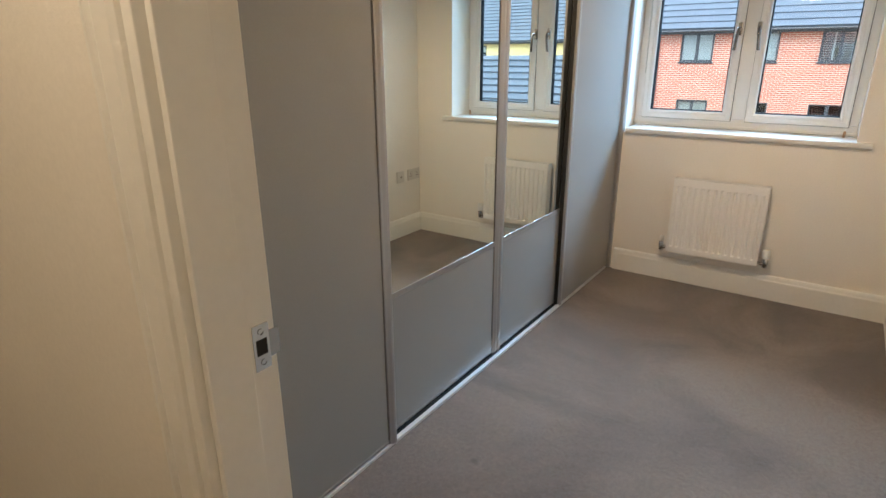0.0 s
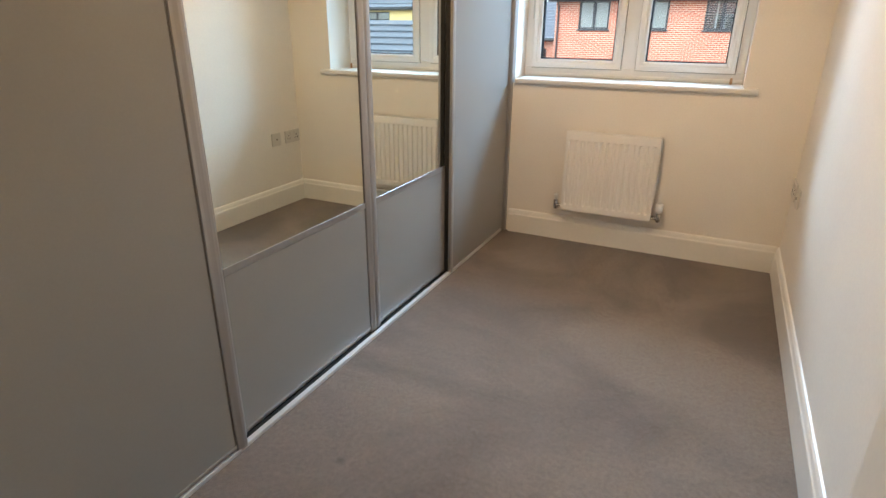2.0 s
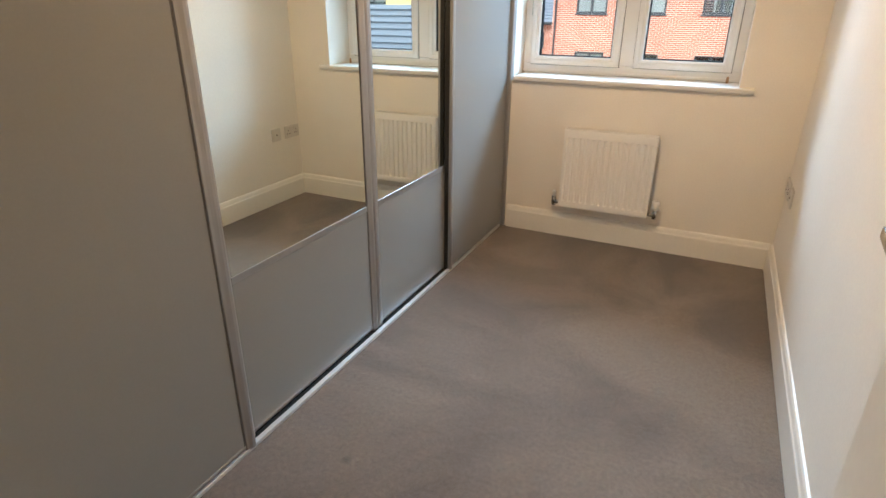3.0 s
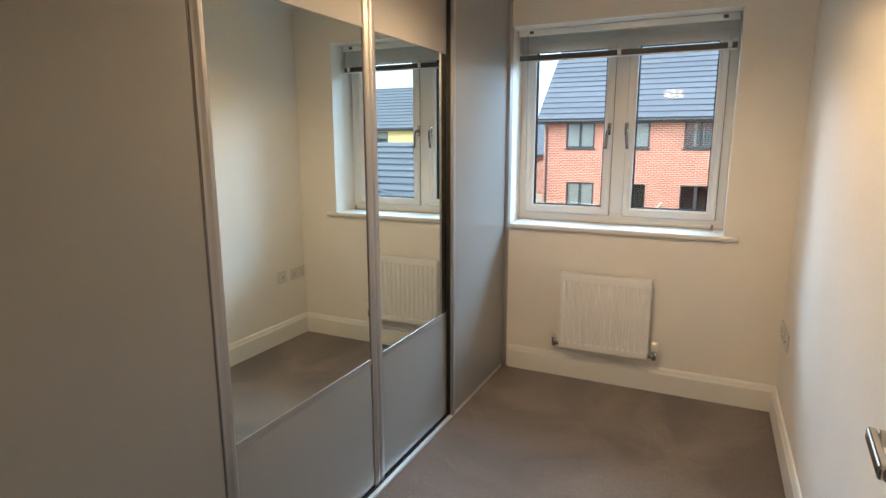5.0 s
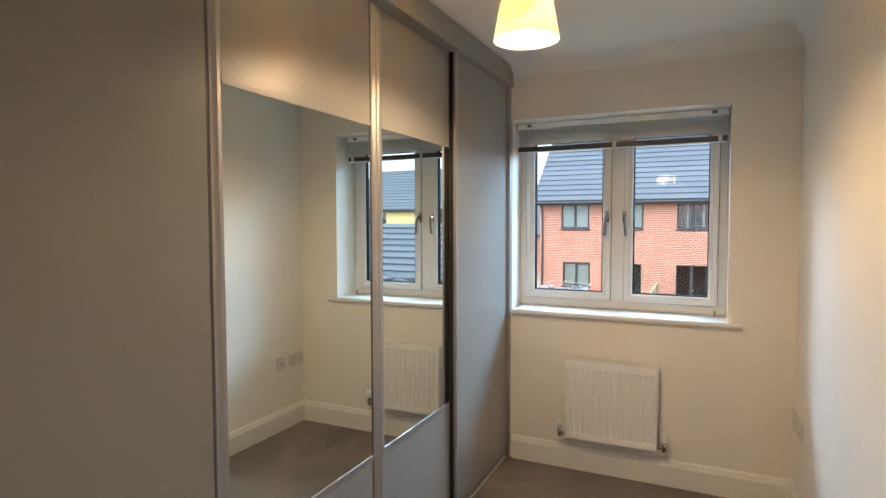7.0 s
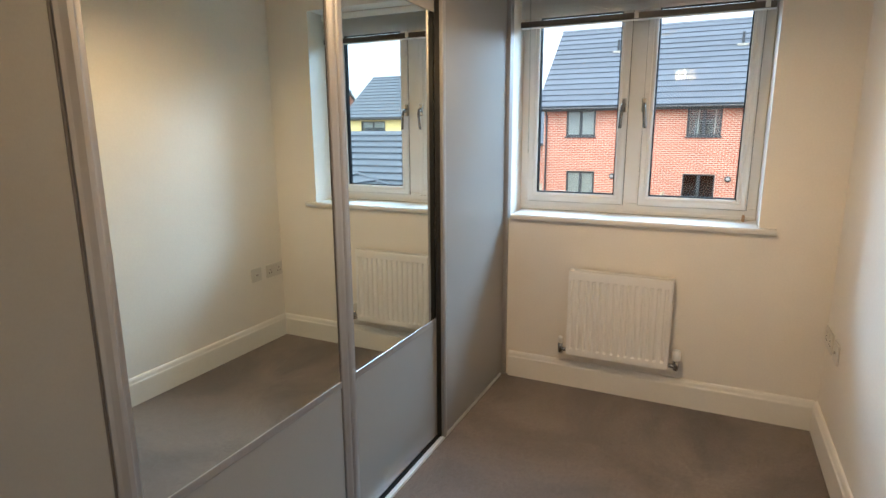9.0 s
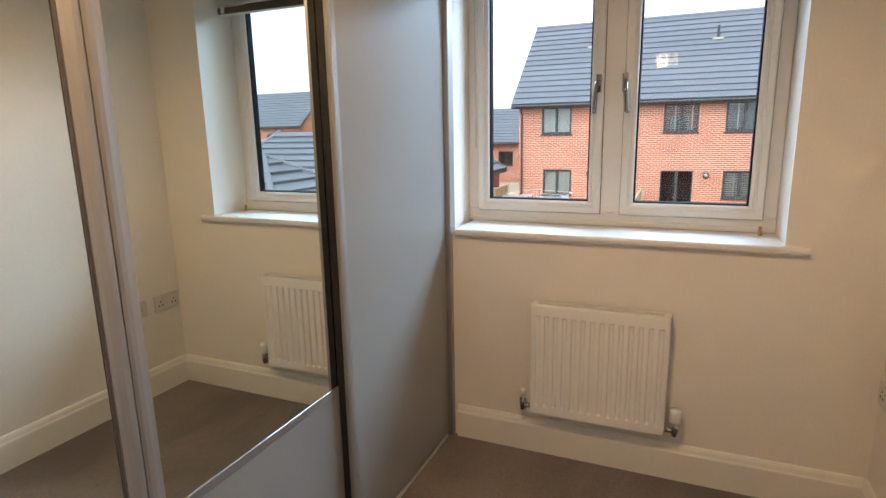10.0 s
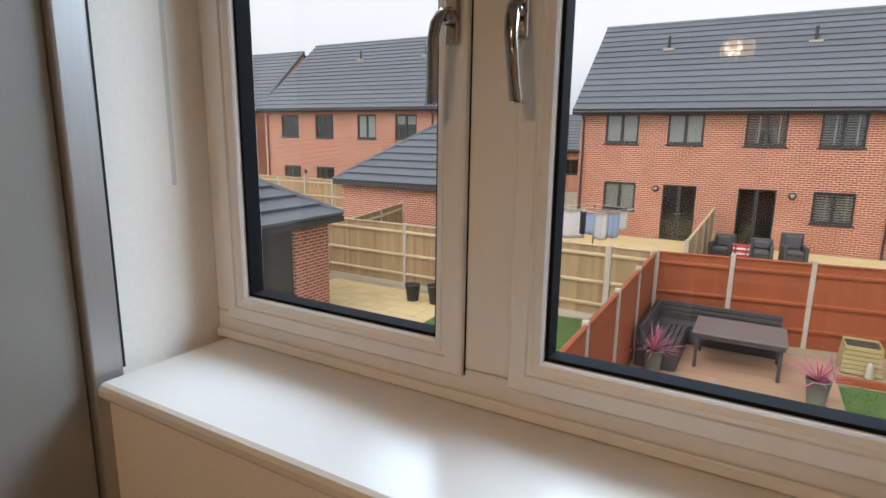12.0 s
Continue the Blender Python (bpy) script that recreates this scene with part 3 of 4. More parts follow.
part("thermostat_body", lathe([(0.012, -0.030), (0.015, -0.012), (0.015, 0.012), (0.012, 0.02)], 16), CHROME, rad, "chrome valve body", True).matrix_local = pose(RX1 + 0.036, 3.444, 0.235)
part("thermostat_head", lathe([(0.015, 0.0), (0.020, 0.006), (0.020, 0.046), (0.017, 0.052)], 24), PLASTIC, rad, "white thermostat head", True).matrix_local = pose(RX1 + 0.036, 3.444, 0.256)
part("valve_elbow", tube([(RX1 - 0.004, 3.444, 0.225), (RX1 + 0.036, 3.444, 0.225)], 0.011, 12), CHROME, rad, "", True)
part("valve_tail", tube([(RX1 + 0.036, 3.444, 0.212), (RX1 + 0.036, 3.470, 0.198), (RX1 + 0.036, WINDOW_WALL, 0.195)], 0.0075, 10), CHROME, rad, "", True)

# ---- sockets on the side wall ----
turn = math.degrees(math.atan(SKEW))


def wall_plate(name, label, y, w, ports):
    ob = thing(name, label, "socket", place=pose(right_wall(y), y, 0.470, 0, 0, turn))
    part("plate", boxes((-0.009, -0.0005, -w / 2, w / 2, -0.043, 0.043), bevel=0.003), SOCKET, ob)
    for dy, dz, kind in ports:
        if kind == "coax":
            part("port", lathe([(0.006, 0), (0.006, 0.006), (0.002, 0.006)], 14), CHROME, ob).matrix_local = pose(-0.009, dy, dz, 0, -90, 0)
        elif kind == "switch":
            part("switch", boxes((-0.013, -0.008, dy - 0.006, dy + 0.006, dz - 0.010, dz + 0.010), bevel=0.001), SOCKET, ob)
        else:
            # black block set in the plate to paint a pin hole's shade
            part("pin_hole", boxes((-0.0096, -0.0088, dy - 0.003, dy + 0.003, dz - 0.004, dz + 0.004)), GASKET, ob)
    return ob


wall_plate("aerial_socket", "white single aerial socket low on the wall", 3.252, 0.086, [(0, 0, "coax")])
wall_plate("power_socket", "white double power socket low on the wall", 3.415, 0.147, [(-0.04, 0.008, "hole"), (-0.051, -0.012, "hole"), (-0.029, -0.012, "hole"), (0.04, 0.008, "hole"), (0.029, -0.012, "hole"), (0.051, -0.012, "hole"), (-0.022, 0.022, "switch"), (0.022, 0.022, "switch")])

# ---- sliding-door wardrobe ----
FRONT, REAR = -0.034, -0.064
ward = thing("sliding_wardrobe", "fitted wardrobe with four sliding doors and mirrors", "wardrobe")
part("carcass", boxes((-0.68, -0.66, 0.392, 3.498, 0.0, 2.39), (-0.66, -0.105, 0.392, 0.41, 0.0, 2.39), (-0.66, -0.105, 3.48, 3.498, 0.0, 2.39)), PANEL, ward)
part("filler_panel", boxes((-0.105, FRONT, 0.392, 0.506, 0.0, 2.262)), PANEL, ward)
# thin black strip that paints the shadow line where post meets wall
part("post_edge", boxes((-0.105, -0.020, 3.5305, 3.535, 0.93, 2.040)), DARK, ward, "dark strip painting the shadow between post and wall")
part("end_post", boxes((-0.105, -0.016, 3.4775, 3.530, 0.0, 2.262), bevel=0.004), ALU, ward, "aluminium end post")
part("bottom_track", boxes((-0.105, -0.100, 0.562, 3.470, 0.0, 0.012), (-0.100, -0.034, 0.562, 3.460, 0.0, 0.005), (-0.080, -0.077, 0.562, 3.460, 0.005, 0.012), (-0.050, -0.032, 0.562, 3.460, 0.005, 0.016), bevel=0.0008), TRACK, ward, "pale aluminium floor track")
# black strip laid in the channel to paint the shade under the doors
part("track_groove", boxes((-0.096, -0.0505, 0.562, 3.460, 0.0055, 0.008)), DARK, ward, "dark strip painting the track groove's shade")
fascia = [(-0.105, 2.262), (-0.004, 2.262), (-0.002, 2.268), (-0.004, 2.31), (-0.008, 2.35), (-0.018, 2.39), (-0.034, CEILING - 0.002), (-0.105, CEILING - 0.002)]
part("fascia", prism(fascia, "y", 0.392, 3.499), PANEL, ward, "moulded taupe fascia")


def sliding_door(y0, y1, face, mirrored, brush=False):
    door = part("sliding_door", boxes((face - 0.018, face - 0.006, y0 + 0.02, y1 - 0.02, 0.018, 2.262)), PANEL, ward)
    for y, far in ((y0, False), (y1, True)):
        s = 1 if not far else -1
        sec = [(face - 0.024, y), (face + 0.002, y), (face + 0.006, y + s * 0.006), (face + 0.006, y + s * 0.016), (face + 0.002, y + s * 0.028), (face + 0.0005, y + s * 0.036), (face - 0.003, y + s * 0.038), (face - 0.024, y + s * 0.038)]
        if brush and far:
            continue
        part("stile", prism(sec, "z", 0.012, 2.262), ALU, door, "rounded aluminium stile")
        if brush or not far:
            continue
        # dark strip that paints the soft shade in the recess beside the stile
        g = sorted((y + s * 0.0382, y + s * 0.0440))
        part("stile_seal", boxes((face - 0.005, face - 0.0014, g[0], g[1], 0.036, 2.262)), SLATGREY, door, "thin dark strip painting the shade beside the stile")
    if brush:
        part("brush_seal", boxes((face - 0.030, face - 0.010, y0 - 0.004, y0 - 0.0005, 0.012, 2.262)), DARK, door, "black brush seal")
    a, b = y0 + 0.0385, y1 - (0.001 if brush else 0.0385)
    part("bottom_rail", boxes((face - 0.022, face - 0.001, a, b, 0.022, 0.034), bevel=0.001), ALU, door)
    if mirrored:
        part("lower_panel", boxes((face - 0.006, face - 0.002, a, b, 0.030, 0.552)), PANEL, door)
        part("upper_panel", boxes((face - 0.006, face - 0.002, a, b, 1.822, 2.262)), PANEL, door)
        part("mirror", boxes((face - 0.006, face - 0.003, a, b, 0.572, 1.812)), MIRROR, door, "silvered mirror glass")
        part("rail", boxes((face - 0.006, face - 0.0005, a, b, 0.550, 0.572), bevel=0.0010), ALU, door)
        part("rail", boxes((face - 0.006, face + 0.001, a, b, 1.812, 1.824), bevel=0.0012), PANEL, door)
    else:
        part("panel", boxes((face - 0.006, face - 0.002, a, b, 0.030, 2.262)), PANEL, door)
    return door


sliding_door(0.508, 1.268, FRONT, False)
sliding_door(1.262, 2.046, REAR, True)
sliding_door(2.048, 2.748, REAR, True)
sliding_door(2.704, 3.476, FRONT, False, True)

# ---- pendant lamp ----
PX, PY, PZ = 0.500, 2.10, 2.072
pend = thing("pendant_lamp", "lit pendant lamp with a cream tapered fabric shade", "lamp", place=pose(PX, PY, 0))
part("ceiling_rose", lathe([(0.045, CEILING), (0.045, CEILING - 0.014), (0.020, CEILING - 0.030), (0.006, CEILING - 0.034)], 24), PLASTIC, pend, "white plastic ceiling rose", True)
part("flex", tube([(0, 0, CEILING - 0.03), (0, 0, PZ + 0.13)], 0.003, 8), PLASTIC, pend)
part("lamp_holder", lathe([(0.015, PZ + 0.135), (0.019, PZ + 0.12), (0.019, PZ + 0.088), (0.014, PZ + 0.084)], 16), PLASTIC, pend, "", True)
shade = bmesh.new()
S_H, S_B, S_T = 0.175, 0.111, 0.078
for r0, r1 in ((S_B, S_T), (S_B - 0.002, S_T - 0.002)):
    a = [shade.verts.new((r0 * math.cos(2 * math.pi * k / 48), r0 * math.sin(2 * math.pi * k / 48), PZ)) for k in range(48)]
    b = [shade.verts.new((r1 * math.cos(2 * math.pi * k / 48), r1 * math.sin(2 * math.pi * k / 48), PZ + S_H)) for k in range(48)]
    for k in range(48):
        shade.faces.new((a[k], a[(k + 1) % 48], b[(k + 1) % 48], b[k]))
    if r0 == S_B:
        outer = (a, b)
for o, i in zip(outer, (a, b)):
    for k in range(48):
        shade.faces.new((o[k], o[(k + 1) % 48], i[(k + 1) % 48], i[k]))
part("shade", shade, SHADE, pend, "cream fabric shade", True)
part("shade_ring", boxes((-S_T, S_T, -0.0015, 0.0015, PZ + 0.126, PZ + 0.129), (-0.0015, 0.0015, -S_T, S_T, PZ + 0.126, PZ + 0.129)), PLASTIC, pend)
part("bulb", lathe([(0.010, PZ + 0.086), (0.016, PZ + 0.075), (0.028, PZ + 0.052), (0.030, PZ + 0.040), (0.026, PZ + 0.026), (0.014, PZ + 0.016), (0.003, PZ + 0.014)], 24), BULB, pend, "glowing bulb", True).visible_shadow = False
lamp("pendant_light", "POINT", PENDANT, (1.0, 0.64, 0.34), pose(PX, PY, PZ + 0.042), 0.028)
lamp("hall_light", "POINT", HALL, (1.0, 0.73, 0.49), pose(0.560, -0.204, 1.965), 0.06)
hall_lamp = thing("hall_pendant", "lit hall pendant with a ring of glass drops", "lamp", place=pose(0.560, -0.204, 0))
part("ceiling_rose", lathe([(0.045, CEILING), (0.045, CEILING - 0.014), (0.018, CEILING - 0.028), (0.006, CEILING - 0.032)], 24), CHROME, hall_lamp, "", True)
part("flex", tube([(0, 0, CEILING - 0.03), (0, 0, 2.04)], 0.003, 8), PLASTIC, hall_lamp)
part("ring", lathe([(0.128, 2.030), (0.134, 2.030), (0.134, 2.036), (0.128, 2.036)], 40, caps=False), CHROME, hall_lamp, "thin chrome ring", True)
part("spoke", boxes((-0.13, 0.13, -0.003, 0.003, 2.036, 2.040), (-0.003, 0.003, -0.13, 0.13, 2.036, 2.040)), CHROME, hall_lamp)
drop = mesh_of("glass_drop", lathe([(0.002, 2.03), (0.0055, 2.00), (0.007, 1.955), (0.005, 1.92), (0.001, 1.905)], 8), LITDROP, True)
for k in range(22):
    d = new("glass_drop", drop)
    d.parent = hall_lamp
    d.matrix_local = pose(0.131 * math.cos(k * 0.2856), 0.131 * math.sin(k * 0.2856), -0.012 * (k % 2))
    d.visible_shadow = False
part("bulb", lathe([(0.010, 2.035), (0.026, 2.00), (0.028, 1.985), (0.018, 1.965), (0.003, 1.960)], 20), LITDROP, hall_lamp, "glowing bulb", True).visible_shadow = False


# ---- outside: ground and gardens ----
G = -2.75
structure("ground", boxes((-2500, 2500, 4.2, 4000, G - 0.30, G - 0.05)), EARTH, "bare garden ground reaching to the horizon", "ground")
structure("outer_wall", holed(-0.9, 2.05, G - 0.1, 2.9, 3.802, 3.85, [(-0.07, 1.20, 0.86, 2.08)]), BRICK, "red brick outer skin of the house", "wall")
structure("outer_sill", prism([(3.785, 0.925), (3.90, 0.895), (3.90, 0.875), (3.785, 0.875)], "x", -0.02, 1.145), UPVC, "white outer window sill", "sill")


ROOM_SIDE = set(bpy.data.objects)


def slab_field(name, label, mat, x0, x1, y0, y1, dx, dy, z=G):
    """Paving: slabs with open joints, laid on the ground."""
    bed = structure(name, boxes((x0, x1, y0, y1, G - 0.05, z + 0.004)), mat, label, "paving")
    mesh = mesh_of("slab", boxes((0.005, dx - 0.005, 0.005, dy - 0.005, z - 0.012, z + 0.010)), mat)
    j, y = 0, y0
    while y + dy <= y1 + 0.01:
        x = x0
        while x + dx <= x1 + 0.01:
            s = new("slab", mesh)
            s.parent = bed
            s.matrix_local = pose(x, y, random.uniform(-0.002, 0.002))
            x += dx
        y += dy
        j += 1
    return bed


def lawn(name, label, x0, x1, y0, y1):
    bm = bmesh.new()
    n, m = max(2, int((x1 - x0) / 0.25)), max(2, int((y1 - y0) / 0.25))
    v = [[bm.verts.new((x0 + (x1 - x0) * i / n, y0 + (y1 - y0) * k / m, G + 0.01 + 0.02 * noise.noise(Vector((i * 0.3, k * 0.3, 0))))) for k in range(m + 1)] for i in range(n + 1)]
    for i in range(n):
        for k in range(m):
            bm.faces.new((v[i][k], v[i + 1][k], v[i + 1][k + 1], v[i][k + 1]))
    for i in range(2600):
        x, y, a, hgt = random.uniform(x0, x1), random.uniform(y0, y1), random.uniform(0, 6.28), random.uniform(0.02, 0.05)
        w = 0.012
        p = [bm.verts.new((x - w * math.cos(a), y - w * math.sin(a), G)), bm.verts.new((x + w * math.cos(a), y + w * math.sin(a), G)), bm.verts.new((x + 0.02 * math.sin(a), y, G + hgt))]
        bm.faces.new(p)
    return tagged(part(name, bm, LAWN), label, "lawn", kind="stuff")


slab_field("neighbour_patio", "buff paved patio in the neighbouring garden", SLAB, -7.92, -5.40, 11.4, 15.3, 0.42, 0.42)
slab_field("neighbour_path", "buff paved path behind the neighbouring garage", SLAB, -9.62, -7.93, 13.15, 15.3, 0.42, 0.42)
lawn("neighbour_lawn", "green lawn of the neighbouring garden", -5.36, -1.0, 5.0, 15.4)
slab_field("garden_patio", "terracotta brown paving under the garden furniture", PAVE, -0.80, 2.35, 9.0, 15.4, 0.45, 0.45)
lawn("garden_lawn", "green lawn beside the paving", 2.38, 6.0, 7.0, 14.3)
slab_field("far_patio", "buff paved terrace behind the facing houses", SLAB, -5.7, 5.1, 20.0, 25.6, 0.60, 0.60, G + 0.31)
structure("far_bank", boxes((-5.7, 5.1, 16.3, 20.0, G - 0.05, G + 0.05)), EARTH, "bare sandy ground behind the fence", "ground")
structure("gravel_bed", boxes((2.36, 6.0, 14.45, 15.6, G - 0.05, G + 0.06)), EARTH, "bare sandy bed at the fence's foot", "gravel bed")
structure("bed_edging", boxes((2.36, 6.0, 14.36, 14.44, G - 0.05, G + 0.13), bevel=0.008), REDFENCE, "red stained timber edging", "edging")

board_mesh = {}


def fence(name, label, p0, p1, wood, tag, bay=1.83, top=1.8, post=CONCRETE, face=-1):
    """Close-board fence bays between concrete posts, from p0 to p1, at ground level."""
    (x0, y0), (x1, y1) = p0, p1
    length = math.hypot(x1 - x0, y1 - y0)
    ang = math.degrees(math.atan2(y1 - y0, x1 - x0))
    ob = thing(name, label, "fence", "garden fences", pose(x0, y0, G - 0.05, 0, 0, ang))
    key = (tag, top)
    if key not in board_mesh:
        board_mesh[key] = (mesh_of("board", prism([(0, -0.004), (0.110, -0.009), (0.110, 0.009), (0, 0.004)], "z", 0.16, top - 0.03), wood),
                           mesh_of("post", boxes((-0.045, 0.045, -0.045, 0.045, 0, top + (0.02 if tag == "tan" else 0.05)), bevel=0.012), post))
    foot = 0.17 if tag == "tan" else 0.30
    bays = max(1, round(length / bay))
    step = length / bays
    for b in range(bays + 1):
        o = new("post", board_mesh[key][1])
        o.parent = ob
        o.matrix_local = pose(b * step, 0, random.uniform(-0.01, 0.01), random.uniform(-0.6, 0.6), random.uniform(-0.6, 0.6), 0)
    for b in range(bays):
        a, c = b * step + 0.05, (b + 1) * step - 0.05
        part("gravel_board", boxes((a, c, -0.02, 0.02, 0.0, foot), bevel=0.004), CONCRETE if tag == "tan" else wood, ob)
        for z in (0.42, 0.95, top - 0.22):
            part("rail", prism([(face * 0.012, z - 0.04), (face * 0.055, z - 0.03), (face * 0.055, z + 0.015), (face * 0.012, z + 0.04)], "x", a, c), RAILWOOD if tag == "tan" else wood, ob)
        part("capping", prism([(-0.035, top - 0.03), (0.035, top - 0.03), (0.035, top - 0.01), (0.0, top + 0.005), (-0.035, top - 0.01)], "x", a, c), RAILWOOD if tag == "tan" else wood, ob)
        x = a
        while x < c - 0.03:
            o = new("board", board_mesh[key][0])
            o.parent = ob
            o.matrix_local = pose(x, 0, random.uniform(-0.006, 0.006), 0, 0, random.uniform(-1, 1))
            x += 0.100
    return ob


fence("garden_fence", "weathered brown close-board fence with concrete posts", (-10.11, 15.58), (-1.98, 15.58), FENCE, "tan", bay=2.71)
fence("garden_fence", "short weathered bay meeting the red fence", (-1.93, 15.58), (-1.0, 15.58), FENCE, "tan")
fence("garden_fence", "red stained close-board fence at the garden's end", (-0.94, 15.60), (6.24, 16.64), REDFENCE, "red", bay=1.45)
fence("garden_fence", "red stained close-board fence between two gardens", (-0.86, 6.4), (-0.95, 15.45), REDFENCE, "red", face=1)
fence("garden_fence", "brown fence between the far gardens", (-9.3, 15.75), (-10.2, 19.6), FENCE, "tan", face=-1)
fence("garden_fence", "pale new fence dividing the far terraces", (-0.57, 17.6), (-0.57, 25.3), FENCE, "tan", top=1.75, face=1)
fence("garden_fence", "brown fence before the further brick house", (-24.0, 25.4), (-14.6, 25.4), FENCE, "tan", top=1.85)
fence("garden_fence", "brown fence beside the facing house", (-6.2, 15.9), (-6.2, 25.6), FENCE, "tan", face=1)

# ---- roofs and houses ----


def tile_slope(roof, bl, br, tl, tr, rows, thick=0.042):
    """Rows of interlocking tiles on a slope, each row lapping the one below."""
    bl, br, tl, tr = (Vector(p) for p in (bl, br, tl, tr))
    n = (br - bl).cross((tl + tr) / 2 - (bl + br) / 2).normalized()
    for i in range(rows):
        s0, s1 = i / rows, min((i + 1.06) / rows, 1.0)
        a, b = bl.lerp(tl, s0), br.lerp(tr, s0)
        c, d = br.lerp(tr, s1), bl.lerp(tl, s1)
        bm = bmesh.new()
        low = [bm.verts.new(p) for p in (a, b, c, d)]
        top = [bm.verts.new(p + n * k) for p, k in ((a, thick * 1.5), (b, thick * 1.5), (c, thick * 0.4), (d, thick * 0.4))]
        bm.faces.new(top)
        bm.faces.new(low[::-1])
        for k in range(4):
            bm.faces.new((low[k], low[(k + 1) % 4], top[(k + 1) % 4], top[k]))
        part("tile_course", bm, TILE, roof)


def house_window(house, x, z, w, h, y, inside, door=False):
    """A dark two-light window or pair of glazed doors set back in its opening (x, z: lower corner at the left)."""
    ob = part("glazed_door" if door else "house_window", ring(x, x + w, z, z + h, y + 0.04, y + 0.10, 0.055, 0.006), ANTH, house)
    part("mullion", boxes((x + w / 2 - (0.06 if door else 0.035), x + w / 2 + (0.06 if door else 0.035), y + 0.042, y + 0.098, z + 0.05, z + h - 0.05), bevel=0.003), ANTH, ob)
    for a in (x + 0.05, x + w / 2 + 0.03):
        part("pane", boxes((a, a + w / 2 - 0.08, y + 0.070, y + 0.076, z + 0.05, z + h - 0.05)), PANE, ob).visible_shadow = False
        if not door:
            part("casement_rim", ring(a, a + w / 2 - 0.08, z + 0.05, z + h - 0.05, y + 0.045, y + 0.09, 0.030, 0.004), ANTH, ob)
    # added dark sheet in place of a room; its shade is in the colour
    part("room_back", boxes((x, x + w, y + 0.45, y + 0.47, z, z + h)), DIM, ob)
    if inside == "curtain":
        for a in (x + 0.06, x + w / 2 + 0.04):
            part("curtain", boxes((a, a + w / 2 - 0.10, y + 0.105, y + 0.12, z + 0.03, z + h - 0.04)), CURTAIN, ob)
    elif inside in ("blind", "shutter"):
        slat = SLATDIM if inside == "blind" else CURTAIN
        for a in (x + 0.06, x + w / 2 + 0.04):
            wide = w / 2 - 0.10
            for k in range(int(h / 0.085)):
                zz = z + 0.05 + k * 0.085
                part("blind_slat", boxes((a, a + wide, y + 0.13, y + 0.15, zz, zz + 0.045)), slat, ob)
            part("blind_tape", boxes((a + wide * 0.62, a + wide * 0.72, y + 0.124, y + 0.129, z + 0.05, z + h - 0.05)), CURTAIN, ob)
    elif inside == "half":
        for a in (x + 0.06, x + w / 2 + 0.04):
            part("roller_blind", boxes((a, a + w / 2 - 0.10, y + 0.14, y + 0.15, z + h * 0.6, z + h - 0.04)), CURTAIN, ob)
    if door:
        for s in (-0.035, 0.035):
            part("door_handle", boxes((x + w / 2 + s - (0.10 if s < 0 else 0.0), x + w / 2 + s + (0.0 if s < 0 else 0.10), y + 0.0, y + 0.03, z + 1.0, z + 1.025), bevel=0.004), CHROME, ob, "bright lever handle")
        part("threshold", boxes((x - 0.04, x + w + 0.04, y - 0.20, y + 0.06, z - 0.10, z - 0.005), bevel=0.006), CONCRETE, ob)
    else:
        part("sill", boxes((x - 0.05, x + w + 0.05, y - 0.05, y + 0.06, z - 0.06, z), bevel=0.006), ANTH, ob)
    return ob


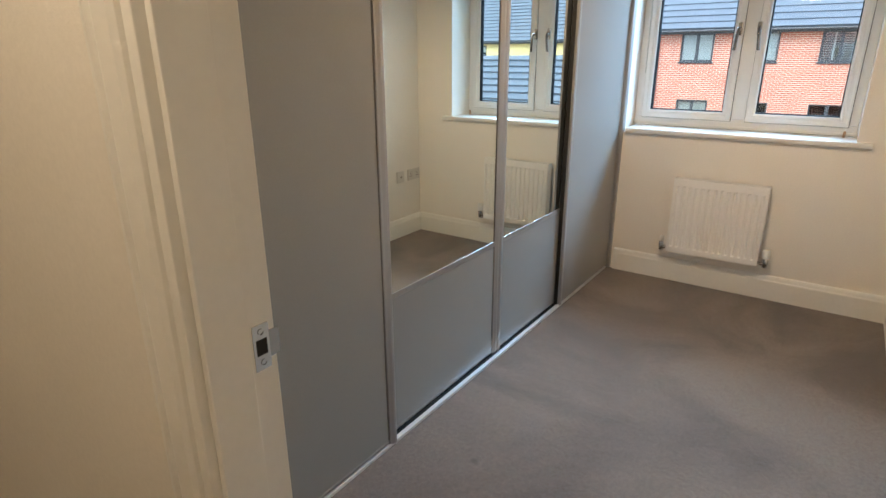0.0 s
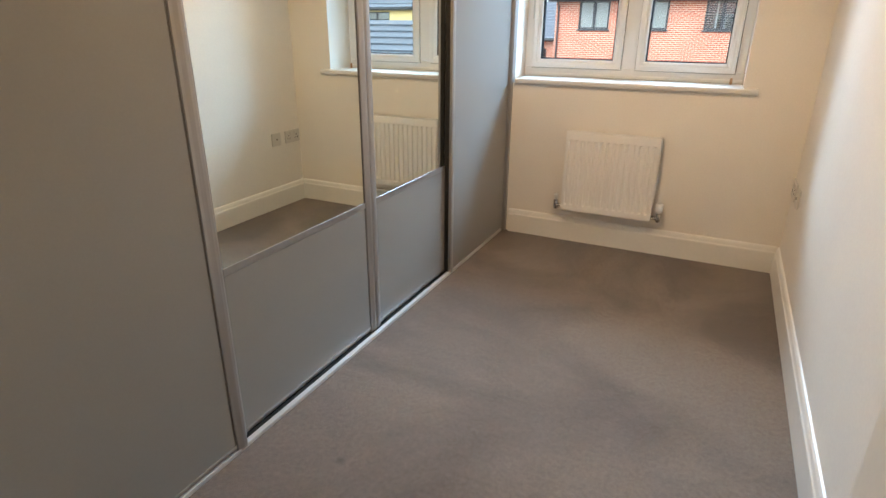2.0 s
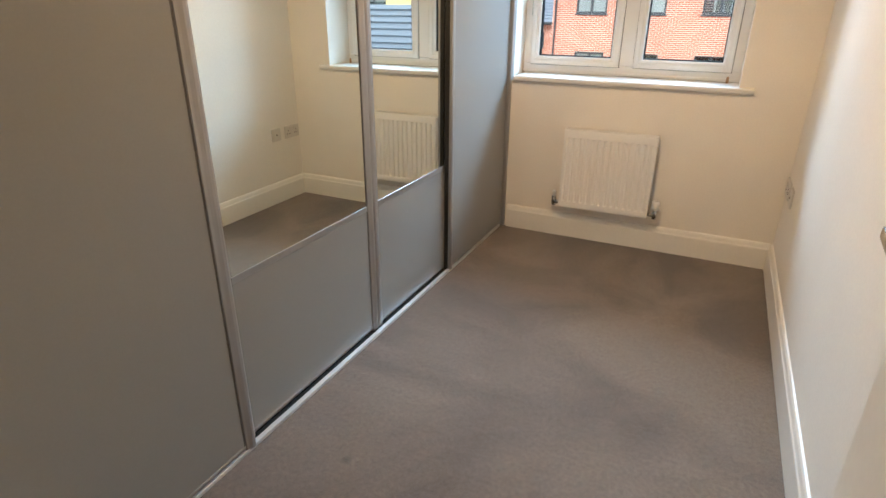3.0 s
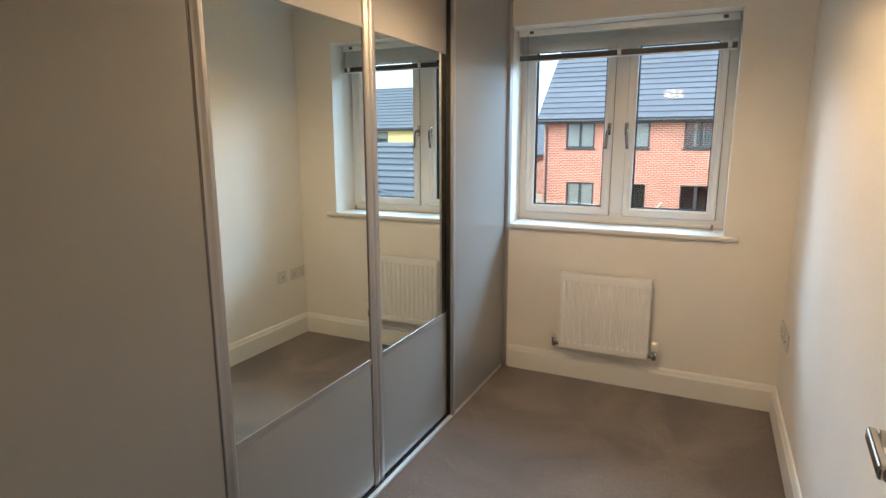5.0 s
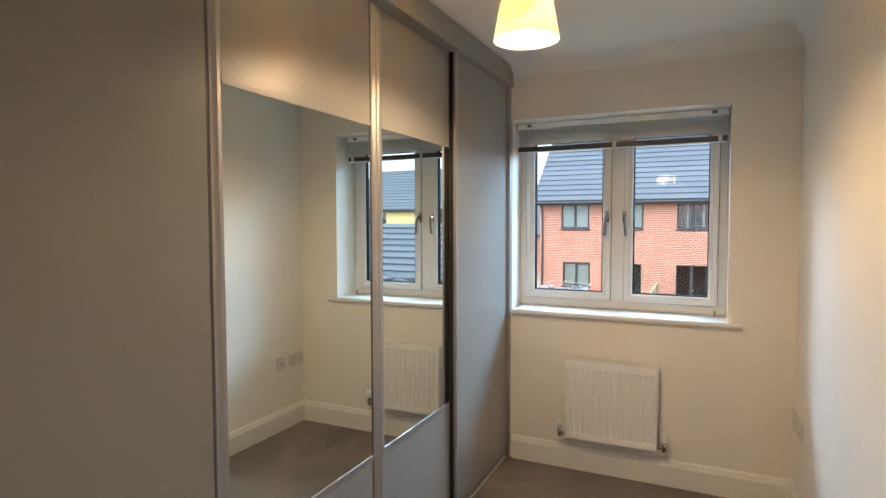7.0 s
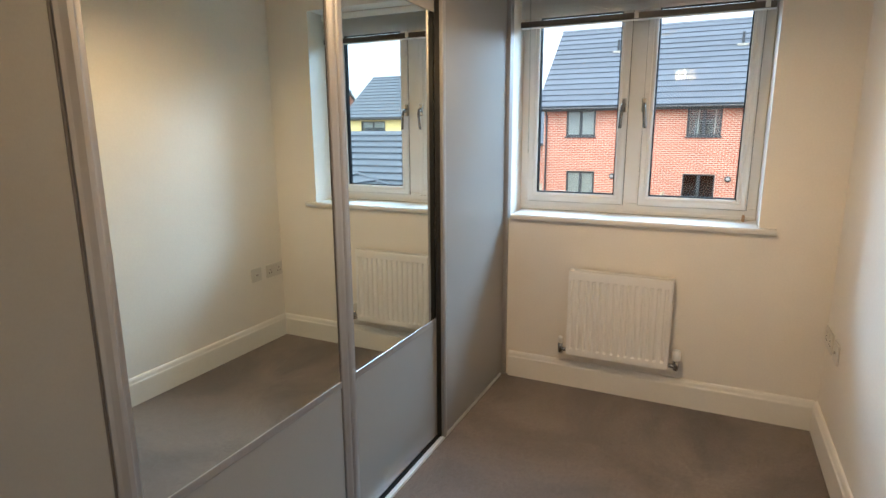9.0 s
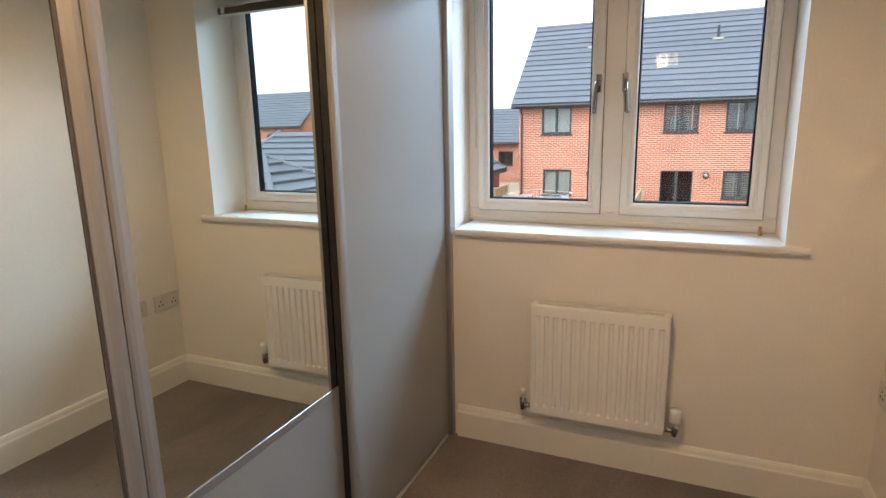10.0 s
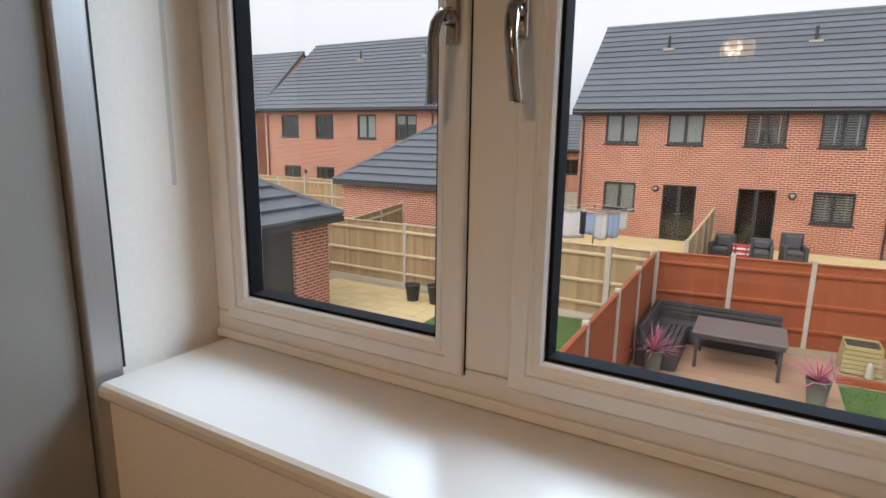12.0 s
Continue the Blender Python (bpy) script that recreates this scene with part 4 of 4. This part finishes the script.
def house(name, label, x0, x1, y0, y1, eave, ridge, openings, rows, wall=BRICK, lamps=(), vents=(), pipes=(), group="facing houses", base=G - 0.25, lift=-0.02):
    ob = thing(name, label, "house", group, pose(0, 0, lift))
    part("front_wall", holed(x0, x1, base, eave, y0, y0 + 0.28, [(x, x + w, z, z + h) for x, z, w, h, *_ in openings]), wall, ob)
    ym = (y0 + y1) / 2
    for xa, xb in ((x0, x0 + 0.28), (x1 - 0.28, x1)):
        part("gable_wall", prism([(y0 + 0.28, base), (y1, base), (y1, eave), (ym, ridge - 0.10), (y0 + 0.28, eave + 0.12)], "x", xa, xb), wall, ob)
    part("back_wall", boxes((x0 + 0.28, x1 - 0.28, y1 - 0.28, y1, base, eave)), wall, ob)
    roof = part("roof", prism([(y0 - 0.30, eave - 0.05), (ym, ridge - 0.03), (y1 + 0.30, eave - 0.05), (y1 + 0.2, eave - 0.12), (ym, ridge - 0.16), (y0 - 0.2, eave - 0.12)], "x", x0 - 0.22, x1 + 0.22), TILE, ob, "slate-grey tiled roof")
    tile_slope(roof, (x0 - 0.25, y0 - 0.36, eave - 0.05), (x1 + 0.25, y0 - 0.36, eave - 0.05), (x0 - 0.25, ym, ridge), (x1 + 0.25, ym, ridge), rows)
    part("ridge_tile", tube([(x0 - 0.26, ym, ridge + 0.0), (x1 + 0.26, ym, ridge + 0.0)], 0.09, 10), TILE, roof)
    for x in (x0 - 0.24, x1 + 0.24):
        part("verge_board", prism([(y0 - 0.34, eave - 0.22), (ym, ridge - 0.17), (ym, ridge - 0.0), (y0 - 0.34, eave - 0.05)], "x", x - 0.02, x + 0.02), ANTH, roof)
    part("fascia_board", boxes((x0 - 0.22, x1 + 0.22, y0 - 0.32, y0 - 0.29, eave - 0.22, eave - 0.04)), ANTH, roof)
    part("soffit", boxes((x0 - 0.20, x1 + 0.20, y0 - 0.30, y0 - 0.002, eave - 0.22, eave - 0.20)), ANTH, roof)
    part("gutter", tube([(x0 - 0.25, y0 - 0.39, eave - 0.12), (x1 + 0.25, y0 - 0.39, eave - 0.12)], 0.055, 10), ANTH, roof)
    for x in pipes:
        part("downpipe", tube([(x, y0 - 0.36, eave - 0.14), (x, y0 - 0.08, eave - 0.42), (x, y0 - 0.06, base + 0.2)], 0.036, 8), ANTH, ob)
    for x, z, w, h, *what in openings:
        house_window(ob, x, z, w, h, y0, what[0] if what else "", len(what) > 1)
    for x, z in lamps:
        l = part("wall_lamp", lathe([(0.12, 0), (0.12, 0.05), (0.09, 0.10), (0.02, 0.12)], 20), ANTH, ob, "round bulkhead wall lamp", True)
        l.matrix_local = pose(x, y0 + 0.001, z, 90, 0, 0)
        part("lamp_glass", lathe([(0.072, 0.101), (0.06, 0.125), (0.01, 0.14)], 20), LAMPGLASS, l)
    for x, t in vents:
        yv, zv = y0 - 0.36 + (ym - y0 + 0.36) * t, eave - 0.05 + (ridge - eave + 0.05) * t
        v = part("vent_pipe", tube([(x, yv, zv - 0.1), (x, yv, zv + 0.55)], 0.055, 10), ANTH, roof)
        part("flashing", boxes((x - 0.22, x + 0.22, yv - 0.12, yv + 0.04, zv - 0.02, zv + 0.07), bevel=0.01), CONCRETE, v, "pale lead flashing")
    return ob


house("semi_detached_house", "red brick semi-detached pair with dark windows", -5.72, 4.58, 25.70, 33.90, 2.45, 6.12,
      [(-4.73, 1.17, 1.25, 1.11, "curtain"), (-4.65, -1.40, 1.22, 1.08, "curtain"), (-2.45, 1.17, 1.24, 1.11, "curtain"), (-2.44, -2.42, 1.18, 2.09, "", True),
       (0.11, 1.17, 1.26, 1.11, "blind"), (0.10, -2.42, 1.20, 2.09, "", True), (2.31, 1.17, 1.26, 1.11, "blind"), (2.36, -1.37, 1.19, 1.06, "shutter")],
      15, lamps=((-2.69, -0.50), (1.76, -0.50)), vents=((-3.07, 0.66), (1.93, 0.66)), pipes=(-5.58, 4.44))
house("terraced_house", "red brick house with a steep tiled roof", -26.4, -14.0, 28.6, 38.9, 2.73, 7.05,
      [(-25.0, 1.05, 1.4, 1.29, ""), (-22.3, 1.05, 1.36, 1.29, ""), (-19.2, 1.05, 1.28, 1.29, "curtain"), (-16.66, 1.05, 1.36, 1.29, "half"),
       (-24.9, -1.9, 1.35, 1.28, ""), (-22.3, -1.9, 1.35, 1.28, "")],
      17, lamps=((-23.2, -0.95),), vents=((-21.6, 0.70), (-16.9, 0.70)), pipes=(-26.1, -14.3), lift=0.05)
house("terraced_house", "red brick house further along the row", -46.0, -32.0, 33.0, 43.0, 2.73, 7.6, [(-34.8, 1.05, 1.3, 1.25, "")], 17)
house("distant_house", "distant brown-brick terrace under a slate roof", -22.0, -9.5, 45.0, 53.0, 0.45, 3.05, [(-15.2, -1.4, 1.2, 1.1, ""), (-12.6, -1.4, 1.2, 1.1, "")], 12)
house("terraced_house", "red brick house beyond the yellow one", 27.5, 41.0, 38.3, 44.3, 2.0, 4.7, [(29.6, 0.2, 1.3, 1.2, "curtain"), (33.0, 0.2, 1.3, 1.2, "curtain")], 13, pipes=(27.8,))
house("yellow_house", "yellow rendered house under a slate-grey roof", 9.0, 23.3, 35.0, 43.0, 2.40, 5.42, [(20.1, 1.0, 2.0, 1.12, "half"), (15.0, 1.0, 1.6, 1.12, "")], 13, wall=RENDERY)


def garage(name, label, x0, x1, y0, y1, eave, apex, rows, door=None, ridge_half=0.0):
    """A brick garage under a hipped roof."""
    ob = thing(name, label, "garage", "brick garages")
    part("front_wall", boxes((x0, x1, y0, y0 + 0.22, G - 0.05, eave)), BRICK, ob)
    part("back_wall", boxes((x0, x1, y1 - 0.22, y1, G - 0.05, eave)), BRICK, ob)
    part("side_wall", boxes((x0, x0 + 0.22, y0 + 0.22, y1 - 0.22, G - 0.05, eave)), BRICK, ob)
    holes = boxes((x1 - 0.22, x1, y0 + 0.22, y1 - 0.22, G - 0.05, eave)) if not door else boxes((x1 - 0.22, x1, y0 + 0.22, door[0], G - 0.05, eave), (x1 - 0.22, x1, door[1], y1 - 0.22, G - 0.05, eave), (x1 - 0.22, x1, door[0], door[1], G + 2.05, eave))
    part("side_wall", holes, BRICK, ob)
    if door:
        d = part("door", boxes((x1 - 0.12, x1 - 0.07, door[0], door[1], G - 0.03, G + 2.05)), ANTH, ob, "dark grey door")
        part("door_handle", boxes((x1 - 0.07, x1 - 0.03, door[0] + 0.06, door[0] + 0.16, G + 1.0, G + 1.03)), CHROME, d)
    o = 0.25
    a, b, c, d = (x0 - o, y0 - o), (x1 + o, y0 - o), (x1 + o, y1 + o), (x0 - o, y1 + o)
    xm, ym = (x0 + x1) / 2, (y0 + y1) / 2
    l, r = (xm - ridge_half, ym, apex), (xm + ridge_half, ym, apex)
    core = bmesh.new()
    v = [core.verts.new((*p, eave)) for p in (a, b, c, d)] + [core.verts.new(l), core.verts.new((r[0] + 0.001, r[1], r[2]))]
    for f in ((0, 1, 5, 4), (1, 2, 5), (2, 3, 4, 5), (3, 0, 4), (3, 2, 1, 0)):
        core.faces.new([v[i] for i in f])
    roof = part("roof", core, TILE, ob, "slate-grey hipped tile roof")
    e = eave + 0.02
    for p, q, s, t in ((a, b, l, r), (b, c, r, r), (c, d, r, l), (d, a, l, l)):
        tile_slope(roof, (*p, e), (*q, e), s, t, rows, 0.065)
    for p, q in ((a, l), (b, r), (c, r), (d, l)):
        part("hip_tile", tube([(*p, e + 0.05), (q[0], q[1], q[2] + 0.05)], 0.072, 8), TILE, roof)
    part("gutter", boxes((x0 - o, x1 + o, y0 - o - 0.04, y0 - o + 0.02, eave - 0.12, eave + 0.01), (x1 + o - 0.02, x1 + o + 0.04, y0 - o + 0.02, y1 + o, eave - 0.12, eave + 0.01), bevel=0.01), ANTH, roof)
    part("soffit", boxes((x0 - o + 0.03, x1 + o - 0.03, y0 - o + 0.03, y1 + o - 0.03, eave - 0.10, eave - 0.002)), ANTH, roof)
    return ob


garage("brick_garage", "red brick garage with a pyramid tiled roof", -13.3, -6.85, 20.1, 26.5, -0.42, 2.12, 10, door=(21.2, 22.1))
garage("brick_garage", "red brick garage corner beside the fence", -13.2, -7.85, 7.7, 13.0, -0.52, 1.20, 8, door=(10.5, 11.9))
garage("brick_garage", "garage with a long slate-grey tiled roof", 4.6, 14.2, 16.2, 21.8, -0.40, 1.40, 9, ridge_half=4.2)
garage("brick_garage", "garage with a hipped roof at the garden's end", 5.6, 9.8, 9.2, 13.4, -0.55, 0.85, 8)

# ---- garden furniture ----
sofa = thing("corner_sofa", "dark grey slatted corner sofa by the red fence", "sofa", place=pose(0, 0, G))
part("seat_base", boxes((-0.82, -0.12, 13.3, 15.42, 0.02, 0.34), (-0.12, 1.50, 14.95, 15.42, 0.02, 0.34), bevel=0.02), RATTAN, sofa)
part("back_frame", boxes((-0.82, 1.50, 15.36, 15.42, 0.34, 0.74), (-0.83, -0.77, 13.3, 15.36, 0.34, 0.74), bevel=0.01), POT, sofa)
for k in range(4):
    z = 0.37 + 0.105 * k
    part("back_slat", boxes((-0.76, 1.50, 15.325, 15.359, z, z + 0.085), bevel=0.008), RATTAN, sofa)
    part("back_slat", boxes((-0.769, -0.735, 13.3, 15.32, z, z + 0.085), bevel=0.008), RATTAN, sofa)
for k in range(6):
    x, y = -0.72 + 0.10 * k, 14.95 + 0.075 * k
    part("seat_slat", boxes((x, x + 0.085, 13.3, 14.93, 0.345, 0.40), bevel=0.008), RATTAN, sofa)
    if k < 5:
        part("seat_slat", boxes((-0.72, 1.50, y, y + 0.062, 0.345, 0.40), bevel=0.008), RATTAN, sofa)
table = thing("garden_table", "grey glass-topped rattan garden table", "table", place=pose(0, 0, G))
part("tabletop", boxes((0.05, 1.56, 13.72, 14.80, 0.66, 0.70), bevel=0.008), TABLETOP, table, "grey glass tabletop")
part("apron", boxes((0.08, 1.53, 13.75, 14.77, 0.58, 0.66), bevel=0.006), RATTAN, table)
for x in (0.11, 1.44):
    for y in (13.78, 14.68):
        part("leg", boxes((x, x + 0.06, y, y + 0.06, 0.01, 0.58), bevel=0.005), RATTAN, table)


def leaf_fan(count, length, width, droop, colour, parent, z):
    """Sword-shaped leaves springing from one point."""
    bm = bmesh.new()
    for i in range(count):
        a, up, ln = random.uniform(0, 6.283), random.uniform(0.15, 1.35), length * random.uniform(0.7, 1.1)
        d = Vector((math.cos(a), math.sin(a), 0))
        side = Vector((-math.sin(a), math.cos(a), 0))
        prev = None
        for k in range(5):
            s = k / 4
            p = d * (ln * s * math.cos(up)) + Vector((0, 0, z + ln * s * math.sin(up) - droop * ln * s * s))
            w = width * (0.6 + 1.2 * s) * (1 - s) + 0.002
            cur = [bm.verts.new(p - side * w), bm.verts.new(p + side * w)]
            if prev:
                bm.faces.new((prev[0], prev[1], cur[1], cur[0]))
            prev = cur
    return part("leaves", bm, colour, parent, "striped pink sword leaves" if colour is PINK else "")


def potted(name, label, x, y, r, h, pot, plant):
    ob = thing(name, label, "potted plant" if plant else "pot", "potted plants" if plant else "black pots", pose(x, y, G + 0.01))
    part("pot", lathe([(r * 0.75, 0), (r, h * 0.93), (r * 1.06, h * 0.94), (r * 1.06, h), (r * 0.93, h), (r * 0.90, h * 0.9)], 24, caps=False), pot, ob, "", True)
    part("soil", lathe([(0.01, h * 0.90), (r * 0.91, h * 0.88)], 24), SOIL, ob)
    if plant:
        leaf_fan(54, 0.64, 0.015, 0.20, PINK, ob, h * 0.9)
    return ob


potted("cordyline_pot", "pink cordyline in a grey pot on the paving", -0.50, 13.2, 0.175, 0.42, POTGREY, True)
potted("cordyline_pot", "pink cordyline in a grey pot beside the lawn", 1.99, 13.20, 0.175, 0.42, POTGREY, True)
potted("plant_pot", "black plastic pot by the brown fence", -6.52, 14.60, 0.19, 0.42, POT, False)
potted("plant_pot", "wider black plastic pot by the brown fence", -5.88, 14.68, 0.22, 0.46, POT, False)
shrub = thing("shrub", "thin yellow-green shrub against the brown fence", "shrub", place=pose(-5.85, 15.2, G))
part("stem", tube([(0, 0, 0), (0.03, 0.02, 0.6), (0.0, 0.0, 1.05)], 0.012, 6), FENCE, shrub)
bm = bmesh.new()
for i in range(260):
    p = Vector((random.gauss(0, 0.16), random.gauss(0, 0.10), random.uniform(0.65, 1.35)))
    a, s = random.uniform(0, 6.28), random.uniform(0.02, 0.045)
    u, w = Vector((math.cos(a), math.sin(a), random.uniform(-0.5, 0.5))) * s, Vector((-math.sin(a), math.cos(a), random.uniform(-0.6, 0.6))) * s * 0.5
    bm.faces.new([bm.verts.new(p + q) for q in (-u, w, u, -w)])
part("foliage", bm, GREEN, shrub)

planter = thing("tiered_planter", "pale slatted wooden planter on the gravel bed", "planter", place=pose(2.74, 15.05, G + 0.06))
for k in range(6):
    z = 0.02 + k * 0.085
    s = 0.30 - 0.006 * k
    for y in (-s, s):
        part("slat", boxes((-s, s, y - 0.012, y + 0.012, z, z + 0.075), bevel=0.006), LIGHTWOOD, planter)
    for x in (-s, s):
        part("slat", boxes((x - 0.012, x + 0.012, -s + 0.014, s - 0.014, z, z + 0.075), bevel=0.006), LIGHTWOOD, planter)
part("soil", boxes((-0.24, 0.24, -0.24, 0.24, 0.0, 0.49)), SOIL, planter)
orn = thing("garden_ornament", "small pale stone ornament on the gravel bed", "ornament", place=pose(2.84, 14.66, G + 0.06))
part("body", lathe([(0.07, 0), (0.08, 0.05), (0.05, 0.14), (0.06, 0.20), (0.035, 0.28), (0.005, 0.31)], 16), CONCRETE, orn, "", True)

# ---- on the far terrace ----
airer = thing("rotary_airer", "rotary clothes airer hung with pale laundry", "clothes airer", place=pose(-3.45, 19.9, G + 0.05))
part("pole", tube([(0, 0, 0), (0, 0, 2.08)], 0.022, 10), CHROME, airer)
for k in range(4):
    a = math.radians(20 + 90 * k)
    part("arm", tube([(0, 0, 1.50), (1.12 * math.cos(a), 1.12 * math.sin(a), 2.00)], 0.012, 8), CHROME, airer)
for r in (0.40, 0.64, 0.88, 1.10):
    pts = [(r * math.cos(math.radians(20 + 90 * k)), r * math.sin(math.radians(20 + 90 * k)), 1.50 + 0.50 * r / 1.12) for k in range(5)]
    part("line", tube(pts, 0.004, 5), PLASTIC, airer)


def cloth(w, h, mat):
    bm = bmesh.new()
    n, m = 10, 6
    front = [[bm.verts.new((w * i / n - w / 2, 0.03 * math.sin(i * 1.3) * (k / m), -h * k / m + 0.02 * math.sin(i * 0.9))) for k in range(m + 1)] for i in range(n + 1)]
    for i in range(n):
        for k in range(m):
            bm.faces.new((front[i][k], front[i + 1][k], front[i + 1][k + 1], front[i][k + 1]))
    bmesh.ops.solidify(bm, geom=bm.faces[:], thickness=0.006)
    return mesh_of("cloth", bm, mat, True)


for mat, w, h, x, y, a in ((CLOTHW, 0.95, 0.85, -0.62, -0.50, 14), (CLOTHB, 0.34, 0.62, 0.05, -0.78, 20), (CLOTHW, 0.40, 0.78, 0.36, -0.60, 30), (CLOTHD, 0.17, 0.66, -0.10, -0.84, 15), (CLOTHB, 0.36, 0.74, 0.66, -0.40, 40), (CLOTHW, 0.42, 0.55, 0.86, -0.10, 60), (CLOTHW, 0.36, 0.66, 0.16, -0.40, 20), (CLOTHB, 0.30, 0.50, -0.30, -0.30, 10), (CLOTHW, 0.44, 0.60, 0.48, -0.10, 35), (CLOTHW, 0.40, 0.50, -0.50, 0.20, 15)):
    c = tagged(new("laundry", cloth(w, h, mat)), "laundry hanging from the rotary airer's lines", "laundry", "hung laundry")
    c.matrix_world = pose(-3.45 + x, 19.9 + y, G + 0.05 + 1.78 + 0.20 * min(1.0, math.hypot(x, y)), 0, 0, a)


def garden_chair(label, x, y, turn_deg, w=0.72, back=0.86):
    """A boxy woven armchair: base, two arms, a raked back and two cushions."""
    ob = thing("garden_chair", label, "chair", "terrace chairs", pose(x, y, G + 0.322, 0, 0, turn_deg))
    part("base", boxes((-w / 2 + 0.11, w / 2 - 0.11, -0.34, 0.22, 0.07, 0.30), bevel=0.02), RATTAN, ob)
    for sx in (-1, 1):
        part("arm", boxes((sx * w / 2 - 0.055 - sx * 0.055, sx * w / 2 + 0.055 - sx * 0.055, -0.36, 0.24, 0.05, 0.58), bevel=0.035, segments=3), RATTAN, ob)
        for py in (-0.30, 0.26):
            part("foot", boxes((sx * (w / 2 - 0.06) - 0.025, sx * (w / 2 - 0.06) + 0.025, py - 0.025, py + 0.025, 0, 0.06)), ANTH, ob)
    bm = boxes((-w / 2 + 0.03, w / 2 - 0.03, 0.20, 0.34, 0.06, back), bevel=0.05, segments=3)
    for v in bm.verts:
        v.co.y += 0.14 * max(0.0, v.co.z - 0.3)
    part("backrest", bm, RATTAN, ob)
    part("seat_cushion", boxes((-w / 2 + 0.12, w / 2 - 0.12, -0.36, 0.20, 0.302, 0.43), bevel=0.04, segments=3), CUSHION, ob, "grey seat cushion")
    part("back_cushion", boxes((-w / 2 + 0.13, w / 2 - 0.13, 0.06, 0.21, 0.44, back - 0.06), bevel=0.05, segments=3), CUSHION, ob, "grey back cushion")
    return ob


garden_chair("dark boxy rattan armchair standing alone on the terrace", 1.90, 23.4, 10, 0.70, 0.92)
garden_chair("dark rattan armchair beside a striped towel", -0.06, 22.8, -10, 0.68, 0.80)
garden_chair("dark rattan armchair in front of a terrace door", 1.02, 22.9, 0, 0.68, 0.74)
towel = thing("striped_towel", "red striped towel over a low stand", "towel", place=pose(0.50, 21.6, G + 0.322))
part("stand", boxes((-0.16, -0.13, -0.12, 0.12, 0, 0.70), (0.13, 0.16, -0.12, 0.12, 0, 0.70), (-0.16, 0.16, -0.012, 0.012, 0.70, 0.73)), ANTH, towel)
part("cloth", boxes((-0.22, 0.22, -0.03, -0.015, 0.22, 0.745), (-0.22, 0.22, -0.03, 0.03, 0.735, 0.75), bevel=0.004), RED, towel)
for k in range(3):
    part("stripe", boxes((-0.221, 0.221, -0.034, -0.0305, 0.30 + 0.15 * k, 0.35 + 0.15 * k)), CLOTHW, towel)

# ---- the gardens and houses stand half a degree askew of the room ----
SITE = pose(0.9, 3.02, -0.05, 0, 0, 0.60) @ pose(-0.9, -3.02, 0)
for ob in [o for o in bpy.data.objects if o not in ROOM_SIDE and o.parent is None]:
    ob.matrix_world = SITE @ ob.matrix_world
